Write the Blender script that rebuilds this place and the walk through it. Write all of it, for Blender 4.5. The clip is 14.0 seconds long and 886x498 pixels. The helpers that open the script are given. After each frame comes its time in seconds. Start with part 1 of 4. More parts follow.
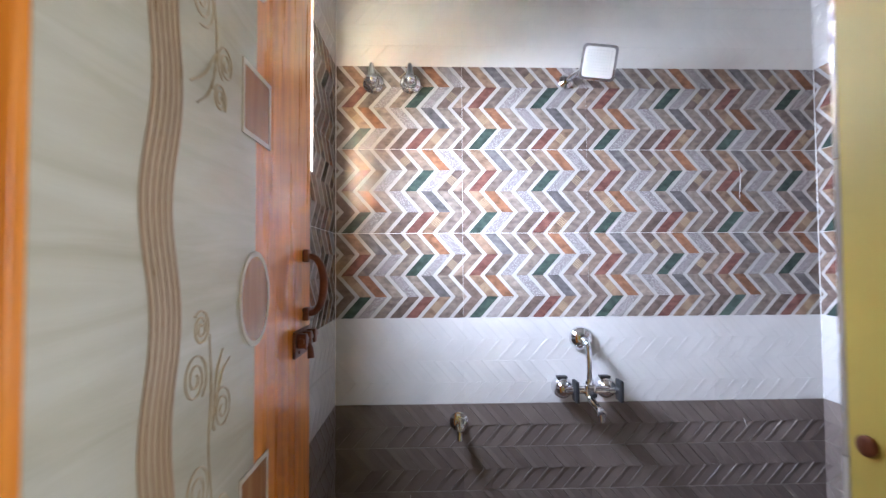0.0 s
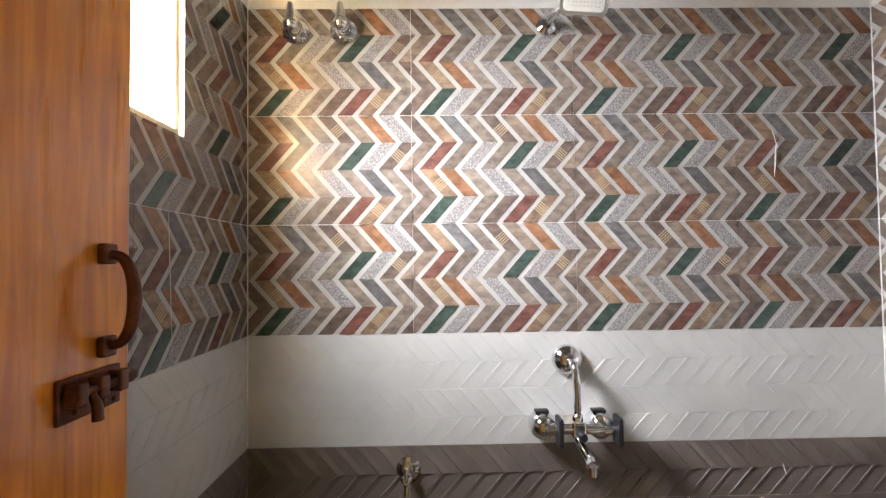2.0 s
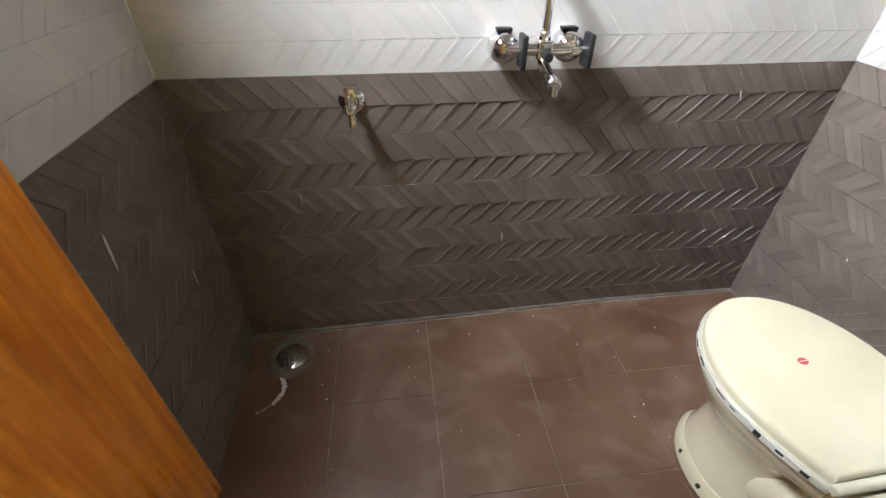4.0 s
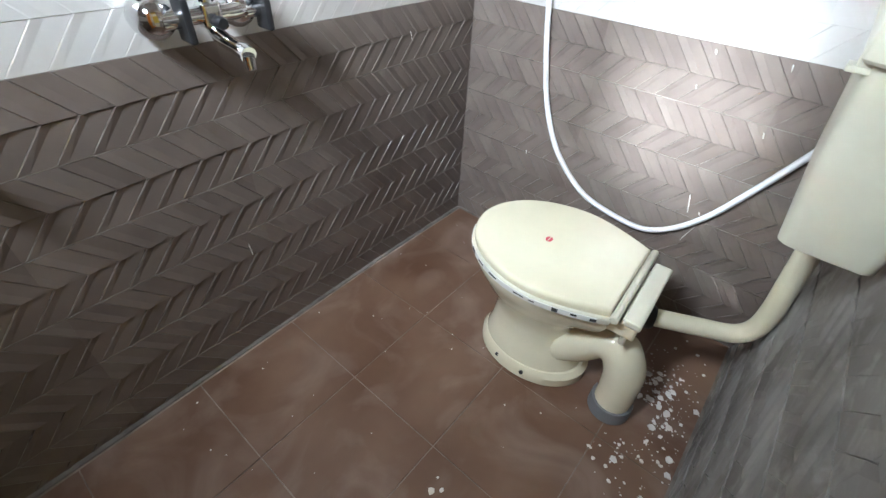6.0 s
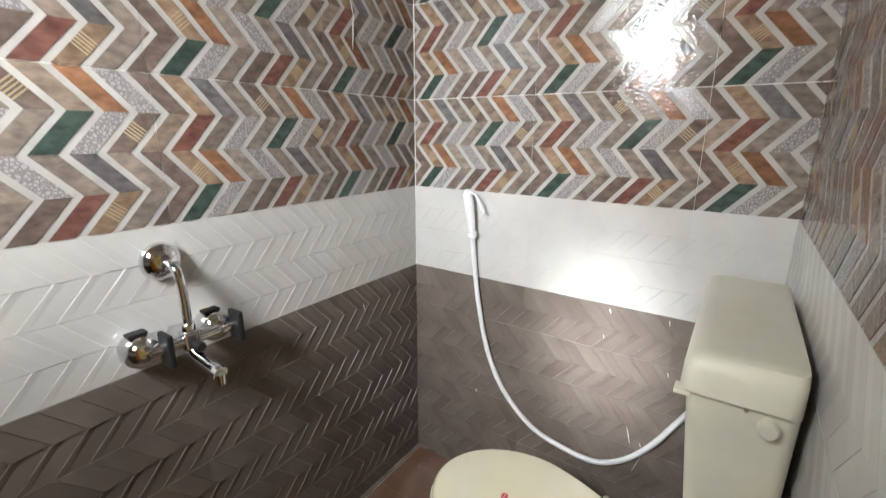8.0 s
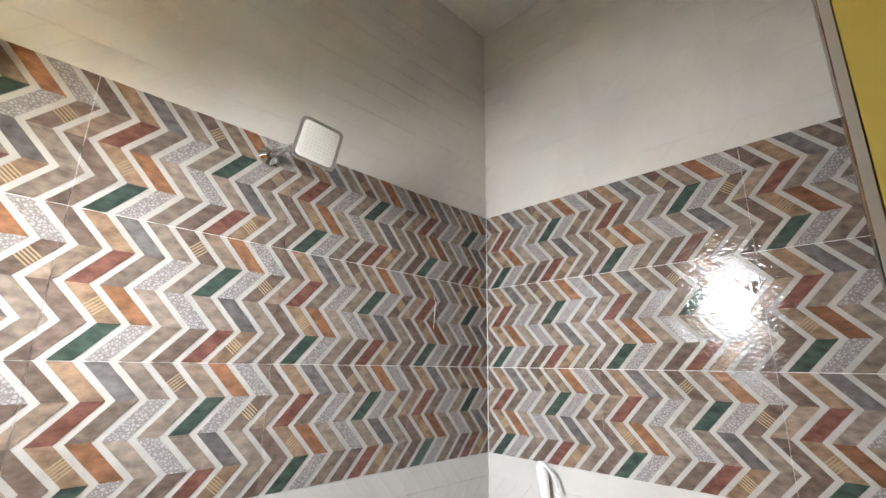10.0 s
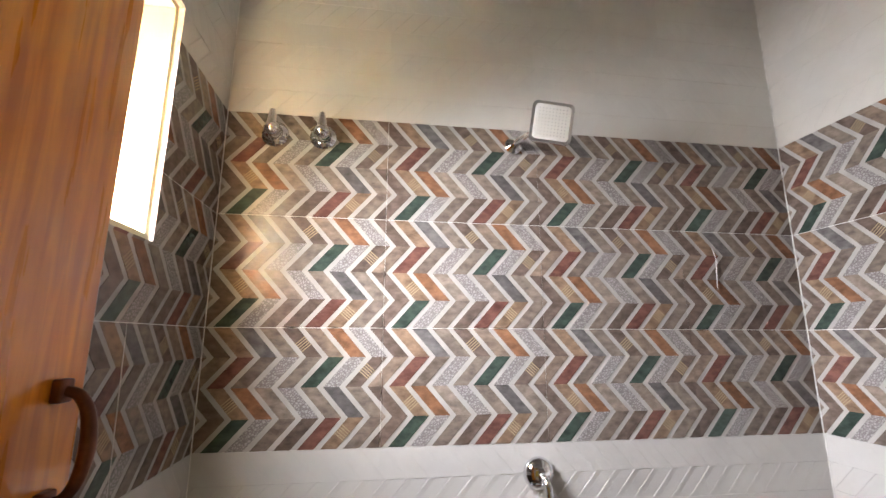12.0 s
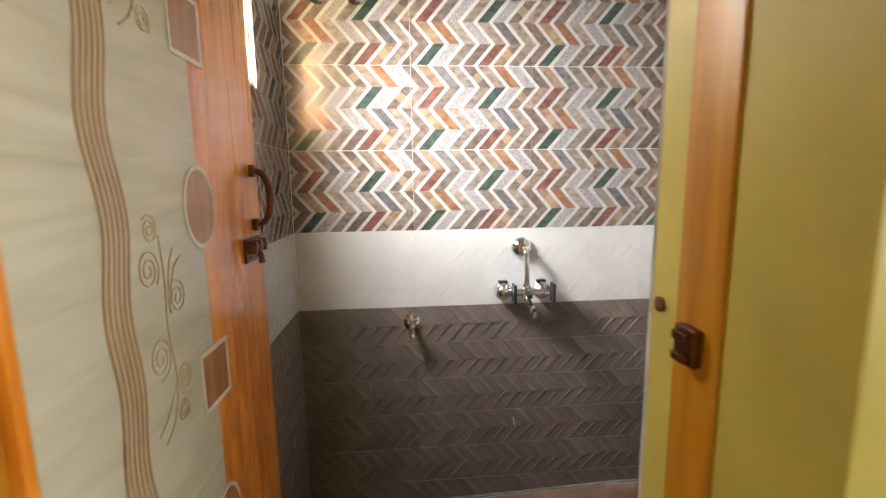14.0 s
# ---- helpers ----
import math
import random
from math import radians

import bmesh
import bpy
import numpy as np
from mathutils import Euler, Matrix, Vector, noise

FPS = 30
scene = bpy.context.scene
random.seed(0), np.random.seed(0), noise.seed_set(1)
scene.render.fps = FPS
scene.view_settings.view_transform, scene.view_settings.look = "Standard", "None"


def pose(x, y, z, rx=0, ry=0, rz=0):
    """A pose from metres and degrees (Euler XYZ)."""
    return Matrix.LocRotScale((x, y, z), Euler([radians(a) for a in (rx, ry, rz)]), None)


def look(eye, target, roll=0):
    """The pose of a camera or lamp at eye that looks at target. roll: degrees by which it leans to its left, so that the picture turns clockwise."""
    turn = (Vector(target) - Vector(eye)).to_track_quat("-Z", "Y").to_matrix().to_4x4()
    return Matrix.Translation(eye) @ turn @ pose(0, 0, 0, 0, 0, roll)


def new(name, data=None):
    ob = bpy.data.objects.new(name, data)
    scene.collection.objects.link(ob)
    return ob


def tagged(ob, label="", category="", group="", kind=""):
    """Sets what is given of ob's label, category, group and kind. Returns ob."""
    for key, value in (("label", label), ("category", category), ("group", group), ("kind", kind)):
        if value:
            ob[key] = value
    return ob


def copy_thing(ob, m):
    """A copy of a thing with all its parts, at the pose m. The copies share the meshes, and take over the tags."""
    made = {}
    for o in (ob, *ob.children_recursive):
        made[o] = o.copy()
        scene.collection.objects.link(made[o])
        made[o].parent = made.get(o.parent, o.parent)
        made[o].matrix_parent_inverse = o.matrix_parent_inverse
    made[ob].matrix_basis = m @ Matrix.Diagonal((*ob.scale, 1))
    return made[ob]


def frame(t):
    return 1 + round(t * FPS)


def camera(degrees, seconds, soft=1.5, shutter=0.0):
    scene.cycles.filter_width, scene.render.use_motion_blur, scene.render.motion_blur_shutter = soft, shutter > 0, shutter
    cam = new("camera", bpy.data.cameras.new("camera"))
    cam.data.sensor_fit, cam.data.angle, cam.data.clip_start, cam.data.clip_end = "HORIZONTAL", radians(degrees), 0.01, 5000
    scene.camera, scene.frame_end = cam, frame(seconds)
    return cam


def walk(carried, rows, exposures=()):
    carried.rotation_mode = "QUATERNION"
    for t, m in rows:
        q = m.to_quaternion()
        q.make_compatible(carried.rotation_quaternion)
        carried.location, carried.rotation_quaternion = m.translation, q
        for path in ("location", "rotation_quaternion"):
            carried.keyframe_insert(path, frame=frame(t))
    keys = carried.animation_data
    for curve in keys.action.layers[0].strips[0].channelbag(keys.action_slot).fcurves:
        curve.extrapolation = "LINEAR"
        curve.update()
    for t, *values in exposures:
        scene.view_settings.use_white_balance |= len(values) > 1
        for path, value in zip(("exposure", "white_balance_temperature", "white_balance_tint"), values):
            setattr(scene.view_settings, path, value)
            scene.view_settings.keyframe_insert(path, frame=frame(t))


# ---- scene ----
cam = camera(90.8, 14.0, soft=1.35, shutter=0.3)
EXPOSURES = [(0.0, 2.72, 5350, 18), (0.5, 2.62, 6050, 18), (1.0, 2.6, 6400, 16), (2.0, 2.45, 6400, 14), (2.5, 2.45, 6450, 12), (3.0, 3.0, 6500, 12),
             (5.5, 2.92, 5850, 6), (6.5, 2.85, 5800, 6), (7.0, 2.6, 6000, 7), (7.5, 2.25, 6250, 8), (8.5, 2.18, 6700, 10), (11.0, 2.35, 6450, 11), (11.5, 2.25, 6500, 14),
             (12.0, 2.2, 6550, 17), (12.5, 2.22, 6550, 17), (13.0, 2.5, 6550, 15), (13.5, 2.7, 6550, 14), (14.0, 2.88, 6700, 13)]
PATH = [
    (0, (0.333, -1.549, 1.306), (0.393, 0.449, 1.368), -0.3),
    (0.5, (0.387, -1.299, 1.289), (0.405, 0.698, 1.398), -0.3),
    (1, (0.484, -1.221, 1.272), (0.44, 0.773, 1.419), -0.8),
    (1.5, (0.528, -1.194, 1.307), (0.512, 0.804, 1.389), -0.7),
    (2, (0.514, -1.197, 1.306), (0.545, 0.802, 1.363), -0.7),
    (2.5, (0.54, -1.178, 1.287), (0.554, 0.807, 1.044), -0.7),
    (3, (0.542, -1.163, 1.215), (0.571, 0.679, 0.436), -0.3),
    (3.2, (0.542, -1.159, 1.184), (0.578, 0.582, 0.201), -0.4),
    (5.3, (0.492, -0.941, 1.089), (1.353, 0.313, -0.21), 3.7),
    (5.5, (0.488, -0.94, 1.082), (1.486, 0.215, -0.211), 3.7),
    (6, (0.482, -0.936, 1.072), (1.683, 0.013, -0.216), 3.5),
    (6.5, (0.47, -0.934, 1.075), (1.718, -0.058, -0.219), 3.0),
    (7, (0.482, -0.942, 1.112), (1.865, 0.008, 0.025), 1.1),
    (7.5, (0.486, -0.964, 1.212), (2.027, 0.098, 0.506), 0.4),
    (8, (0.47, -0.991, 1.301), (2.07, 0.093, 0.785), 0.3),
    (8.5, (0.448, -1.017, 1.363), (2.106, 0.09, 1.21), 0.5),
    (8.7, (0.429, -1.026, 1.385), (2.098, 0.073, 1.471), 0.5),
    (10.8, (0.408, -1.16, 1.414), (1.411, 0.476, 1.977), 0.3),
    (11, (0.412, -1.168, 1.407), (1.272, 0.558, 1.94), 0.1),
    (11.5, (0.434, -1.191, 1.397), (0.926, 0.7, 1.825), 0.2),
    (12, (0.441, -1.201, 1.385), (0.717, 0.739, 1.783), 0.1),
    (12.5, (0.445, -1.209, 1.37), (0.628, 0.769, 1.604), -0.7),
    (13, (0.455, -1.244, 1.33), (0.594, 0.743, 1.151), -1.1),
    (13.5, (0.421, -1.378, 1.31), (0.572, 0.591, 0.99), -0.8),
    (13.7, (0.416, -1.482, 1.302), (0.574, 0.488, 0.965), -0.8),
    (14, (0.424, -1.664, 1.288), (0.584, 0.304, 0.99), -0.8),
]
walk(cam, [(t, look(eye, target, roll)) for t, eye, target, roll in PATH], exposures=EXPOSURES)

# ---- world and large lights ----
SUN_DIR = Vector((1.75, -0.27, -1.1)).normalized()
world = bpy.data.worlds.new("sky")
world.use_nodes = True
scene.world = world
wn = world.node_tree.nodes
sky = wn.new("ShaderNodeTexSky")
sky.sky_type = "NISHITA"
sky.sun_disc = False
sky.sun_elevation = math.asin(-SUN_DIR.z)
sky.sun_rotation = math.atan2(-SUN_DIR.x, -SUN_DIR.y)
wn["Background"].inputs["Strength"].default_value = 0.12
world.node_tree.links.new(sky.outputs["Color"], wn["Background"].inputs["Color"])

sun_data = bpy.data.lights.new("sun", "SUN")
sun_data.energy, sun_data.angle, sun_data.color = 4.8, radians(10), (0.93, 0.97, 1.0)
new("sun", sun_data).matrix_world = look(-SUN_DIR * 8, (0, 0, 0))


def area_lamp(name, eye, target, w, h, watts, colour):
    d = bpy.data.lights.new(name, "AREA")
    d.shape, d.size, d.size_y, d.energy, d.color = "RECTANGLE", w, h, watts, colour
    o = new(name, d)
    o.matrix_world = look(eye, target)
    return o


bath_lamp = area_lamp("bath_window_light", (-0.165, -0.525, 1.83), Vector((-0.165, -0.525, 1.83)) + Vector((1.75, -0.05, -1.35)), 0.40, 0.46, 9.4, (0.90, 0.95, 1.0))
bath_lamp.data.spread = radians(123)
# fill for the hall's daylight; the window it stands in is added, unseen
area_lamp("hall_daylight_fill", (2.66, -2.6, 1.5), (0.0, -2.6, 1.5), 1.4, 1.3, 5.8, (1.0, 0.96, 0.83))

# ---- room numbers ----
W = 1.75            # width of the bathroom, left wall at x = 0
YF = -1.115         # inner face of the wall with the door
YO = -1.39          # outer face of that wall
H = 2.915           # ceiling
DX0, DX1, DH = 0.02, 0.748, 2.06   # door opening
WY0, WY1, WZ0, WZ1 = -0.75, -0.30, 1.566, 2.09  # window opening
BAND0, BAND1, BAND2 = 0.81, 1.11, 2.01  # dark to white, white to chevron, chevron to white
TW, TH = 0.45, 0.30


# ---- materials ----
def mat(name, colour, rough=0.5, metal=0.0, vary=0.12, scale=8.0, fine=60.0, bump=0.0, bump_scale=120.0,
        island=0.0, coat=0.0, stretch=(1, 1, 1), spread=0.08, tint=None, specular=0.5, shift=37.0):
    """Colour with variation at two scales, roughness variation and fine relief."""
    m = bpy.data.materials.new(name)
    m.use_nodes = True
    nt = m.node_tree
    n, l = nt.nodes, nt.links
    b = n["Principled BSDF"]
    b.inputs["Metallic"].default_value = metal
    b.inputs["Coat Weight"].default_value = coat
    b.inputs["Coat Roughness"].default_value = 0.06
    b.inputs["Specular IOR Level"].default_value = specular
    tc = n.new("ShaderNodeTexCoord")
    mp = n.new("ShaderNodeMapping")
    mp.inputs["Scale"].default_value = stretch
    info = n.new("ShaderNodeObjectInfo")
    add = n.new("ShaderNodeVectorMath")
    l.new(tc.outputs["Object"], add.inputs[0])
    off = n.new("ShaderNodeMath")
    off.operation = "MULTIPLY"
    off.inputs[1].default_value = shift
    l.new(info.outputs["Random"], off.inputs[0])
    l.new(off.outputs[0], add.inputs[1])
    l.new(add.outputs[0], mp.inputs["Vector"])

    def noise_tex(s, detail):
        t = n.new("ShaderNodeTexNoise")
        t.inputs["Scale"].default_value, t.inputs["Detail"].default_value = s, detail
        l.new(mp.outputs[0], t.inputs["Vector"])
        return t

    big, small = noise_tex(scale, 4.0), noise_tex(fine, 3.0)
    mix1 = n.new("ShaderNodeMixRGB")
    dark = [c * (1 - 2.2 * vary) for c in colour]
    light = [min(1.0, c * (1 + 1.6 * vary)) for c in colour] if tint is None else list(tint)
    mix1.inputs[1].default_value, mix1.inputs[2].default_value = (*dark, 1), (*light, 1)
    ramp = n.new("ShaderNodeValToRGB")
    ramp.color_ramp.elements[0].position, ramp.color_ramp.elements[1].position = 0.3, 0.7
    l.new(big.outputs["Fac"], ramp.inputs[0])
    l.new(ramp.outputs[0], mix1.inputs[0])
    mul = n.new("ShaderNodeMath")
    mul.operation, mul.inputs[1].default_value = "MULTIPLY_ADD", 0.5 * vary + 0.02
    mul.inputs[2].default_value = 1 - 0.25 * vary
    l.new(small.outputs["Fac"], mul.inputs[0])
    val = n.new("ShaderNodeHueSaturation")
    l.new(mix1.outputs[0], val.inputs["Color"])
    last = mul.outputs[0]
    if island:
        geo = n.new("ShaderNodeNewGeometry")
        isl = n.new("ShaderNodeMath")
        isl.operation, isl.inputs[1].default_value, isl.inputs[2].default_value = "MULTIPLY_ADD", 2 * island, 1 - island
        l.new(geo.outputs["Random Per Island"], isl.inputs[0])
        both = n.new("ShaderNodeMath")
        both.operation = "MULTIPLY"
        l.new(isl.outputs[0], both.inputs[0])
        l.new(last, both.inputs[1])
        last = both.outputs[0]
    l.new(last, val.inputs["Value"])
    l.new(val.outputs[0], b.inputs["Base Color"])
    rr = n.new("ShaderNodeMath")
    rr.operation, rr.inputs[1].default_value, rr.inputs[2].default_value = "MULTIPLY_ADD", 2 * spread, max(0.02, rough - spread)
    l.new(big.outputs["Fac"], rr.inputs[0])
    l.new(rr.outputs[0], b.inputs["Roughness"])
    if bump:
        bt = noise_tex(bump_scale, 2.0)
        bp = n.new("ShaderNodeBump")
        bp.inputs["Strength"].default_value, bp.inputs["Distance"].default_value = bump, 0.002
        l.new(bt.outputs["Fac"], bp.inputs["Height"])
        l.new(bp.outputs[0], b.inputs["Normal"])
    return m


def pebble_mat(name, light, dark):
    """A glaze of small pale pebbles with darker joints."""
    m = mat(name, light, 0.2, bump=0.2, bump_scale=160, spread=0.05)
    n, l = m.node_tree.nodes, m.node_tree.links
    v = n.new("ShaderNodeTexVoronoi")
    v.feature = "DISTANCE_TO_EDGE"
    v.inputs["Scale"].default_value = 150
    l.new(n["Mapping"].outputs[0], v.inputs["Vector"])
    r = n.new("ShaderNodeValToRGB")
    r.color_ramp.elements[0].position, r.color_ramp.elements[1].position = 0.06, 0.22
    r.color_ramp.elements[0].color, r.color_ramp.elements[1].color = (*dark, 1), (*light, 1)
    l.new(v.outputs["Distance"], r.inputs[0])
    l.new(r.outputs[0], n["Principled BSDF"].inputs["Base Color"])
    bp = n["Bump"]
    l.new(v.outputs["Distance"], bp.inputs["Height"])
    return m


def wood_mat(name, dark, light, rough, grain=(3, 3, 0.25), scale=14.0, coat=0.0, lines=0.5):
    """Long wavy grain that runs along one axis."""
    m = mat(name, light, rough, coat=coat, spread=0.05, bump=0.05, bump_scale=60, stretch=grain)
    n, l = m.node_tree.nodes, m.node_tree.links
    t = n.new("ShaderNodeTexNoise")
    t.inputs["Scale"].default_value, t.inputs["Detail"].default_value, t.inputs["Distortion"].default_value = scale, 6, 0.8
    l.new(n["Mapping"].outputs[0], t.inputs["Vector"])
    r = n.new("ShaderNodeValToRGB")
    r.color_ramp.elements[0].position, r.color_ramp.elements[1].position = 0.5 - 0.3 * lines, 0.5 + 0.3 * lines
    r.color_ramp.elements[0].color, r.color_ramp.elements[1].color = (*dark, 1), (*light, 1)
    l.new(t.outputs["Fac"], r.inputs[0])
    l.new(r.outputs[0], n["Principled BSDF"].inputs["Base Color"])
    return m


def dust_over(m, colour, scale, amount):
    """Dry dust in cloudy smears over a material."""
    n, l = m.node_tree.nodes, m.node_tree.links
    b = n["Principled BSDF"]
    t = n.new("ShaderNodeTexNoise")
    t.inputs["Scale"].default_value, t.inputs["Detail"].default_value, t.inputs["Distortion"].default_value = scale, 7.0, 1.4
    l.new(n["Texture Coordinate"].outputs["Object"], t.inputs["Vector"])
    r = n.new("ShaderNodeMapRange")
    r.inputs["From Min"].default_value, r.inputs["From Max"].default_value, r.inputs["To Max"].default_value = 0.5, 0.78, amount
    l.new(t.outputs["Fac"], r.inputs["Value"])
    mix = n.new("ShaderNodeMixRGB")
    mix.inputs[2].default_value = (*colour, 1)
    l.new(r.outputs[0], mix.inputs[0])
    l.new(b.inputs["Base Color"].links[0].from_socket, mix.inputs[1])
    l.new(mix.outputs[0], b.inputs["Base Color"])


M = {}
M["white_tile"] = mat("white_relief_tile", (0.54, 0.52, 0.495), 0.2, vary=0.03, bump=0.05, bump_scale=90)
# cream tile, paler than white_tile to hold the upper walls' extra light
M["smooth_tile"] = mat("cream_smooth_tile_paled_as_lit", (0.66, 0.635, 0.59), 0.17, vary=0.03, scale=5, bump=0.12, bump_scale=40, spread=0.05)
for tone, c in (("a", (0.151, 0.121, 0.104)), ("b", (0.138, 0.110, 0.094)), ("c", (0.164, 0.133, 0.114))):
    M["dark_" + tone] = mat("dark_relief_tile_" + tone, c, 0.31, vary=0.07, scale=9, fine=120, bump=0.08, bump_scale=140, spread=0.06, specular=0.24)
# groove dust, paled further to carry the glints along the joints
M["dark_groove"] = mat("dusty_groove_with_glint", (0.30, 0.265, 0.235), 0.6, vary=0.25, scale=7, fine=60)
# paler ridge strip: the glint along tile edges is put into its colour
M["dark_edge_glint"] = mat("painted_ridge_glint", (0.22, 0.195, 0.175), 0.28, vary=0.3, scale=25, fine=120)
for tone, c in (("a", (0.155, 0.136, 0.120)), ("b", (0.142, 0.124, 0.110)), ("c", (0.168, 0.148, 0.132))):
    M["dusty_" + tone] = mat("dusty_relief_tile_" + tone, c, 0.5, vary=0.12, scale=5, fine=90, bump=0.2, bump_scale=120, spread=0.1, tint=(0.33, 0.315, 0.295), specular=0.3)
    dust_over(M["dusty_" + tone], (0.46, 0.44, 0.41), 15.0, 0.6)
M["chev_base"] = mat("chevron_white_glaze", (0.43, 0.40, 0.375), 0.07, specular=0.32, vary=0.06, scale=18, bump=0.45, bump_scale=80, spread=0.03)
CHEV = dict(gray=(0.189, 0.149, 0.122), gray2=(0.221, 0.177, 0.145), dgray=(0.143, 0.105, 0.086), tan=(0.240, 0.159, 0.106),
            tan2=(0.268, 0.199, 0.154), blue=(0.132, 0.122, 0.118), green=(0.051, 0.074, 0.060), red=(0.164, 0.073, 0.058),
            orange=(0.208, 0.102, 0.056))
for key, c in CHEV.items():
    M[key] = mat("chevron_" + key, c, 0.07, vary=0.17, scale=38, fine=170, island=0.2, bump=0.45, bump_scale=80, spread=0.03, stretch=(1, 1.6, 1), specular=0.32)
M["pebble"] = pebble_mat("chevron_pebble", (0.37, 0.345, 0.34), (0.21, 0.19, 0.18))
M["hatch"] = mat("cream_hatch_stripe", (0.38, 0.29, 0.18), 0.15, vary=0.1, spread=0.03)
M["grout"] = mat("pale_grout", (0.72, 0.70, 0.67), 0.85, vary=0.15, scale=30, bump=0.3)
M["ceiling"] = mat("white_ceiling_paint", (0.78, 0.77, 0.75), 0.8, vary=0.04, bump=0.1)
M["floor_tile"] = mat("brown_floor_tile", (0.150, 0.074, 0.043), 0.42, vary=0.10, scale=3.5, fine=40, bump=0.1, spread=0.12, tint=(0.192, 0.112, 0.072), shift=0.0)
dust_over(M["floor_tile"], (0.36, 0.28, 0.235), 4.0, 0.42)
M["mortar"] = mat("grey_mortar", (0.17, 0.148, 0.13), 0.85, vary=0.2, scale=14, bump=0.4)
M["floor_joint"] = mat("dusty_floor_joint", (0.27, 0.215, 0.18), 0.85, vary=0.2, scale=20, bump=0.2)
M["ceramic"] = mat("ivory_ceramic", (0.70, 0.645, 0.475), 0.12, vary=0.03, scale=4, coat=0.5, spread=0.04)
M["plastic"] = mat("ivory_plastic", (0.58, 0.56, 0.45), 0.34, vary=0.04, scale=6, spread=0.05)
M["pvc"] = mat("cream_pvc_pipe", (0.66, 0.61, 0.45), 0.3, vary=0.05)
M["grey_pvc"] = mat("grey_pvc_collar", (0.16, 0.16, 0.165), 0.5, vary=0.15, bump=0.1)
M["chrome"] = mat("chrome", (0.74, 0.74, 0.75), 0.07, metal=1.0, vary=0.03, spread=0.03)
M["black_plastic"] = mat("black_plastic", (0.014, 0.014, 0.015), 0.4, specular=0.35)
M["hose"] = mat("white_hose", (0.78, 0.77, 0.78), 0.3, vary=0.03)
M["shower_face"] = mat("pale_shower_face", (0.58, 0.56, 0.51), 0.4, vary=0.04)
M["nozzle"] = mat("grey_nozzle", (0.50, 0.48, 0.44), 0.5)
M["door_wood"] = wood_mat("orange_lacquered_wood", (0.62, 0.175, 0.010), (0.90, 0.33, 0.028), 0.28, coat=0.45)
M["door_inlay"] = wood_mat("brown_inlay_wood", (0.36, 0.15, 0.05), (0.47, 0.22, 0.085), 0.25, coat=0.2)
M["door_panel"] = wood_mat("cream_streaked_laminate", (0.46, 0.41, 0.29), (0.62, 0.58, 0.46), 0.24, grain=(2, 0.7, 5.0), scale=5.0, coat=0.25, lines=0.9)
M["ribbon"] = wood_mat("tan_ribbon_print", (0.48, 0.37, 0.22), (0.56, 0.46, 0.31), 0.25, scale=20)
M["ribbon_line"] = mat("brown_print_line", (0.32, 0.18, 0.09), 0.3)
M["scroll"] = mat("pale_brown_scroll_print", (0.42, 0.31, 0.17), 0.3)
M["white_line"] = mat("cream_routed_line", (0.70, 0.62, 0.50), 0.3, vary=0.04)
M["bronze"] = mat("aged_copper_finish", (0.16, 0.055, 0.03), 0.38, metal=0.6, vary=0.25, scale=40, bump=0.1)
# invented pale edge colour that whitens the reflection on the back wall
M["added_strip"] = wood_mat("added_pale_edge", (0.46, 0.36, 0.24), (0.58, 0.48, 0.34), 0.5)
M["frame_wood"] = wood_mat("varnished_door_frame", (0.44, 0.175, 0.010), (0.60, 0.265, 0.02), 0.35)
M["yellow"] = mat("yellow_wall_paint", (0.56, 0.45, 0.10), 0.5, vary=0.06, scale=5, bump=0.12, bump_scale=60)
M["hall_floor"] = mat("cream_hall_floor", (0.55, 0.50, 0.42), 0.25, vary=0.08)
M["flake"] = mat("white_plaster_flakes", (0.74, 0.71, 0.68), 0.9, vary=0.08, bump=0.2)
M["logo_red"] = mat("red_print", (0.55, 0.04, 0.06), 0.4)
M["tape"] = mat("white_printed_tape", (0.68, 0.67, 0.62), 0.3, vary=0.04)
M["ink"] = mat("black_ink", (0.02, 0.02, 0.02), 0.5)
M["window_frame"] = mat("cream_window_paint", (0.64, 0.60, 0.40), 0.5, vary=0.04)
M["glass"] = bpy.data.materials.new("frosted_glass")
M["glass"].use_nodes = True
gb = M["glass"].node_tree.nodes["Principled BSDF"]
gb.inputs["Base Color"].default_value = (1, 1, 1, 1)
gb.inputs["Transmission Weight"].default_value = 1.0
gb.inputs["Roughness"].default_value = 0.12
gb.inputs["IOR"].default_value = 1.2


# ---- mesh helpers ----
def part(name, bm, material, parent=None, label="", smooth=True):
    me = bpy.data.meshes.new(name)
    bmesh.ops.recalc_face_normals(bm, faces=bm.faces)
    bm.to_mesh(me)
    bm.free()
    for mm in material if isinstance(material, (list, tuple)) else [material]:
        me.materials.append(mm)
    if smooth:
        me.polygons.foreach_set("use_smooth", [True] * len(me.polygons))
        me.set_sharp_from_angle(angle=radians(38))
    ob = new(name, me)
    if parent is not None:
        ob.parent = parent
    if label:
        tagged(ob, label)
    return ob


def thing(name, label, category, group="", at=(0, 0, 0), turn=0.0):
    ob = new(name)
    ob.empty_display_size = 0.05
    ob.matrix_basis = pose(*at, 0, 0, turn)
    return tagged(ob, label, category, group)


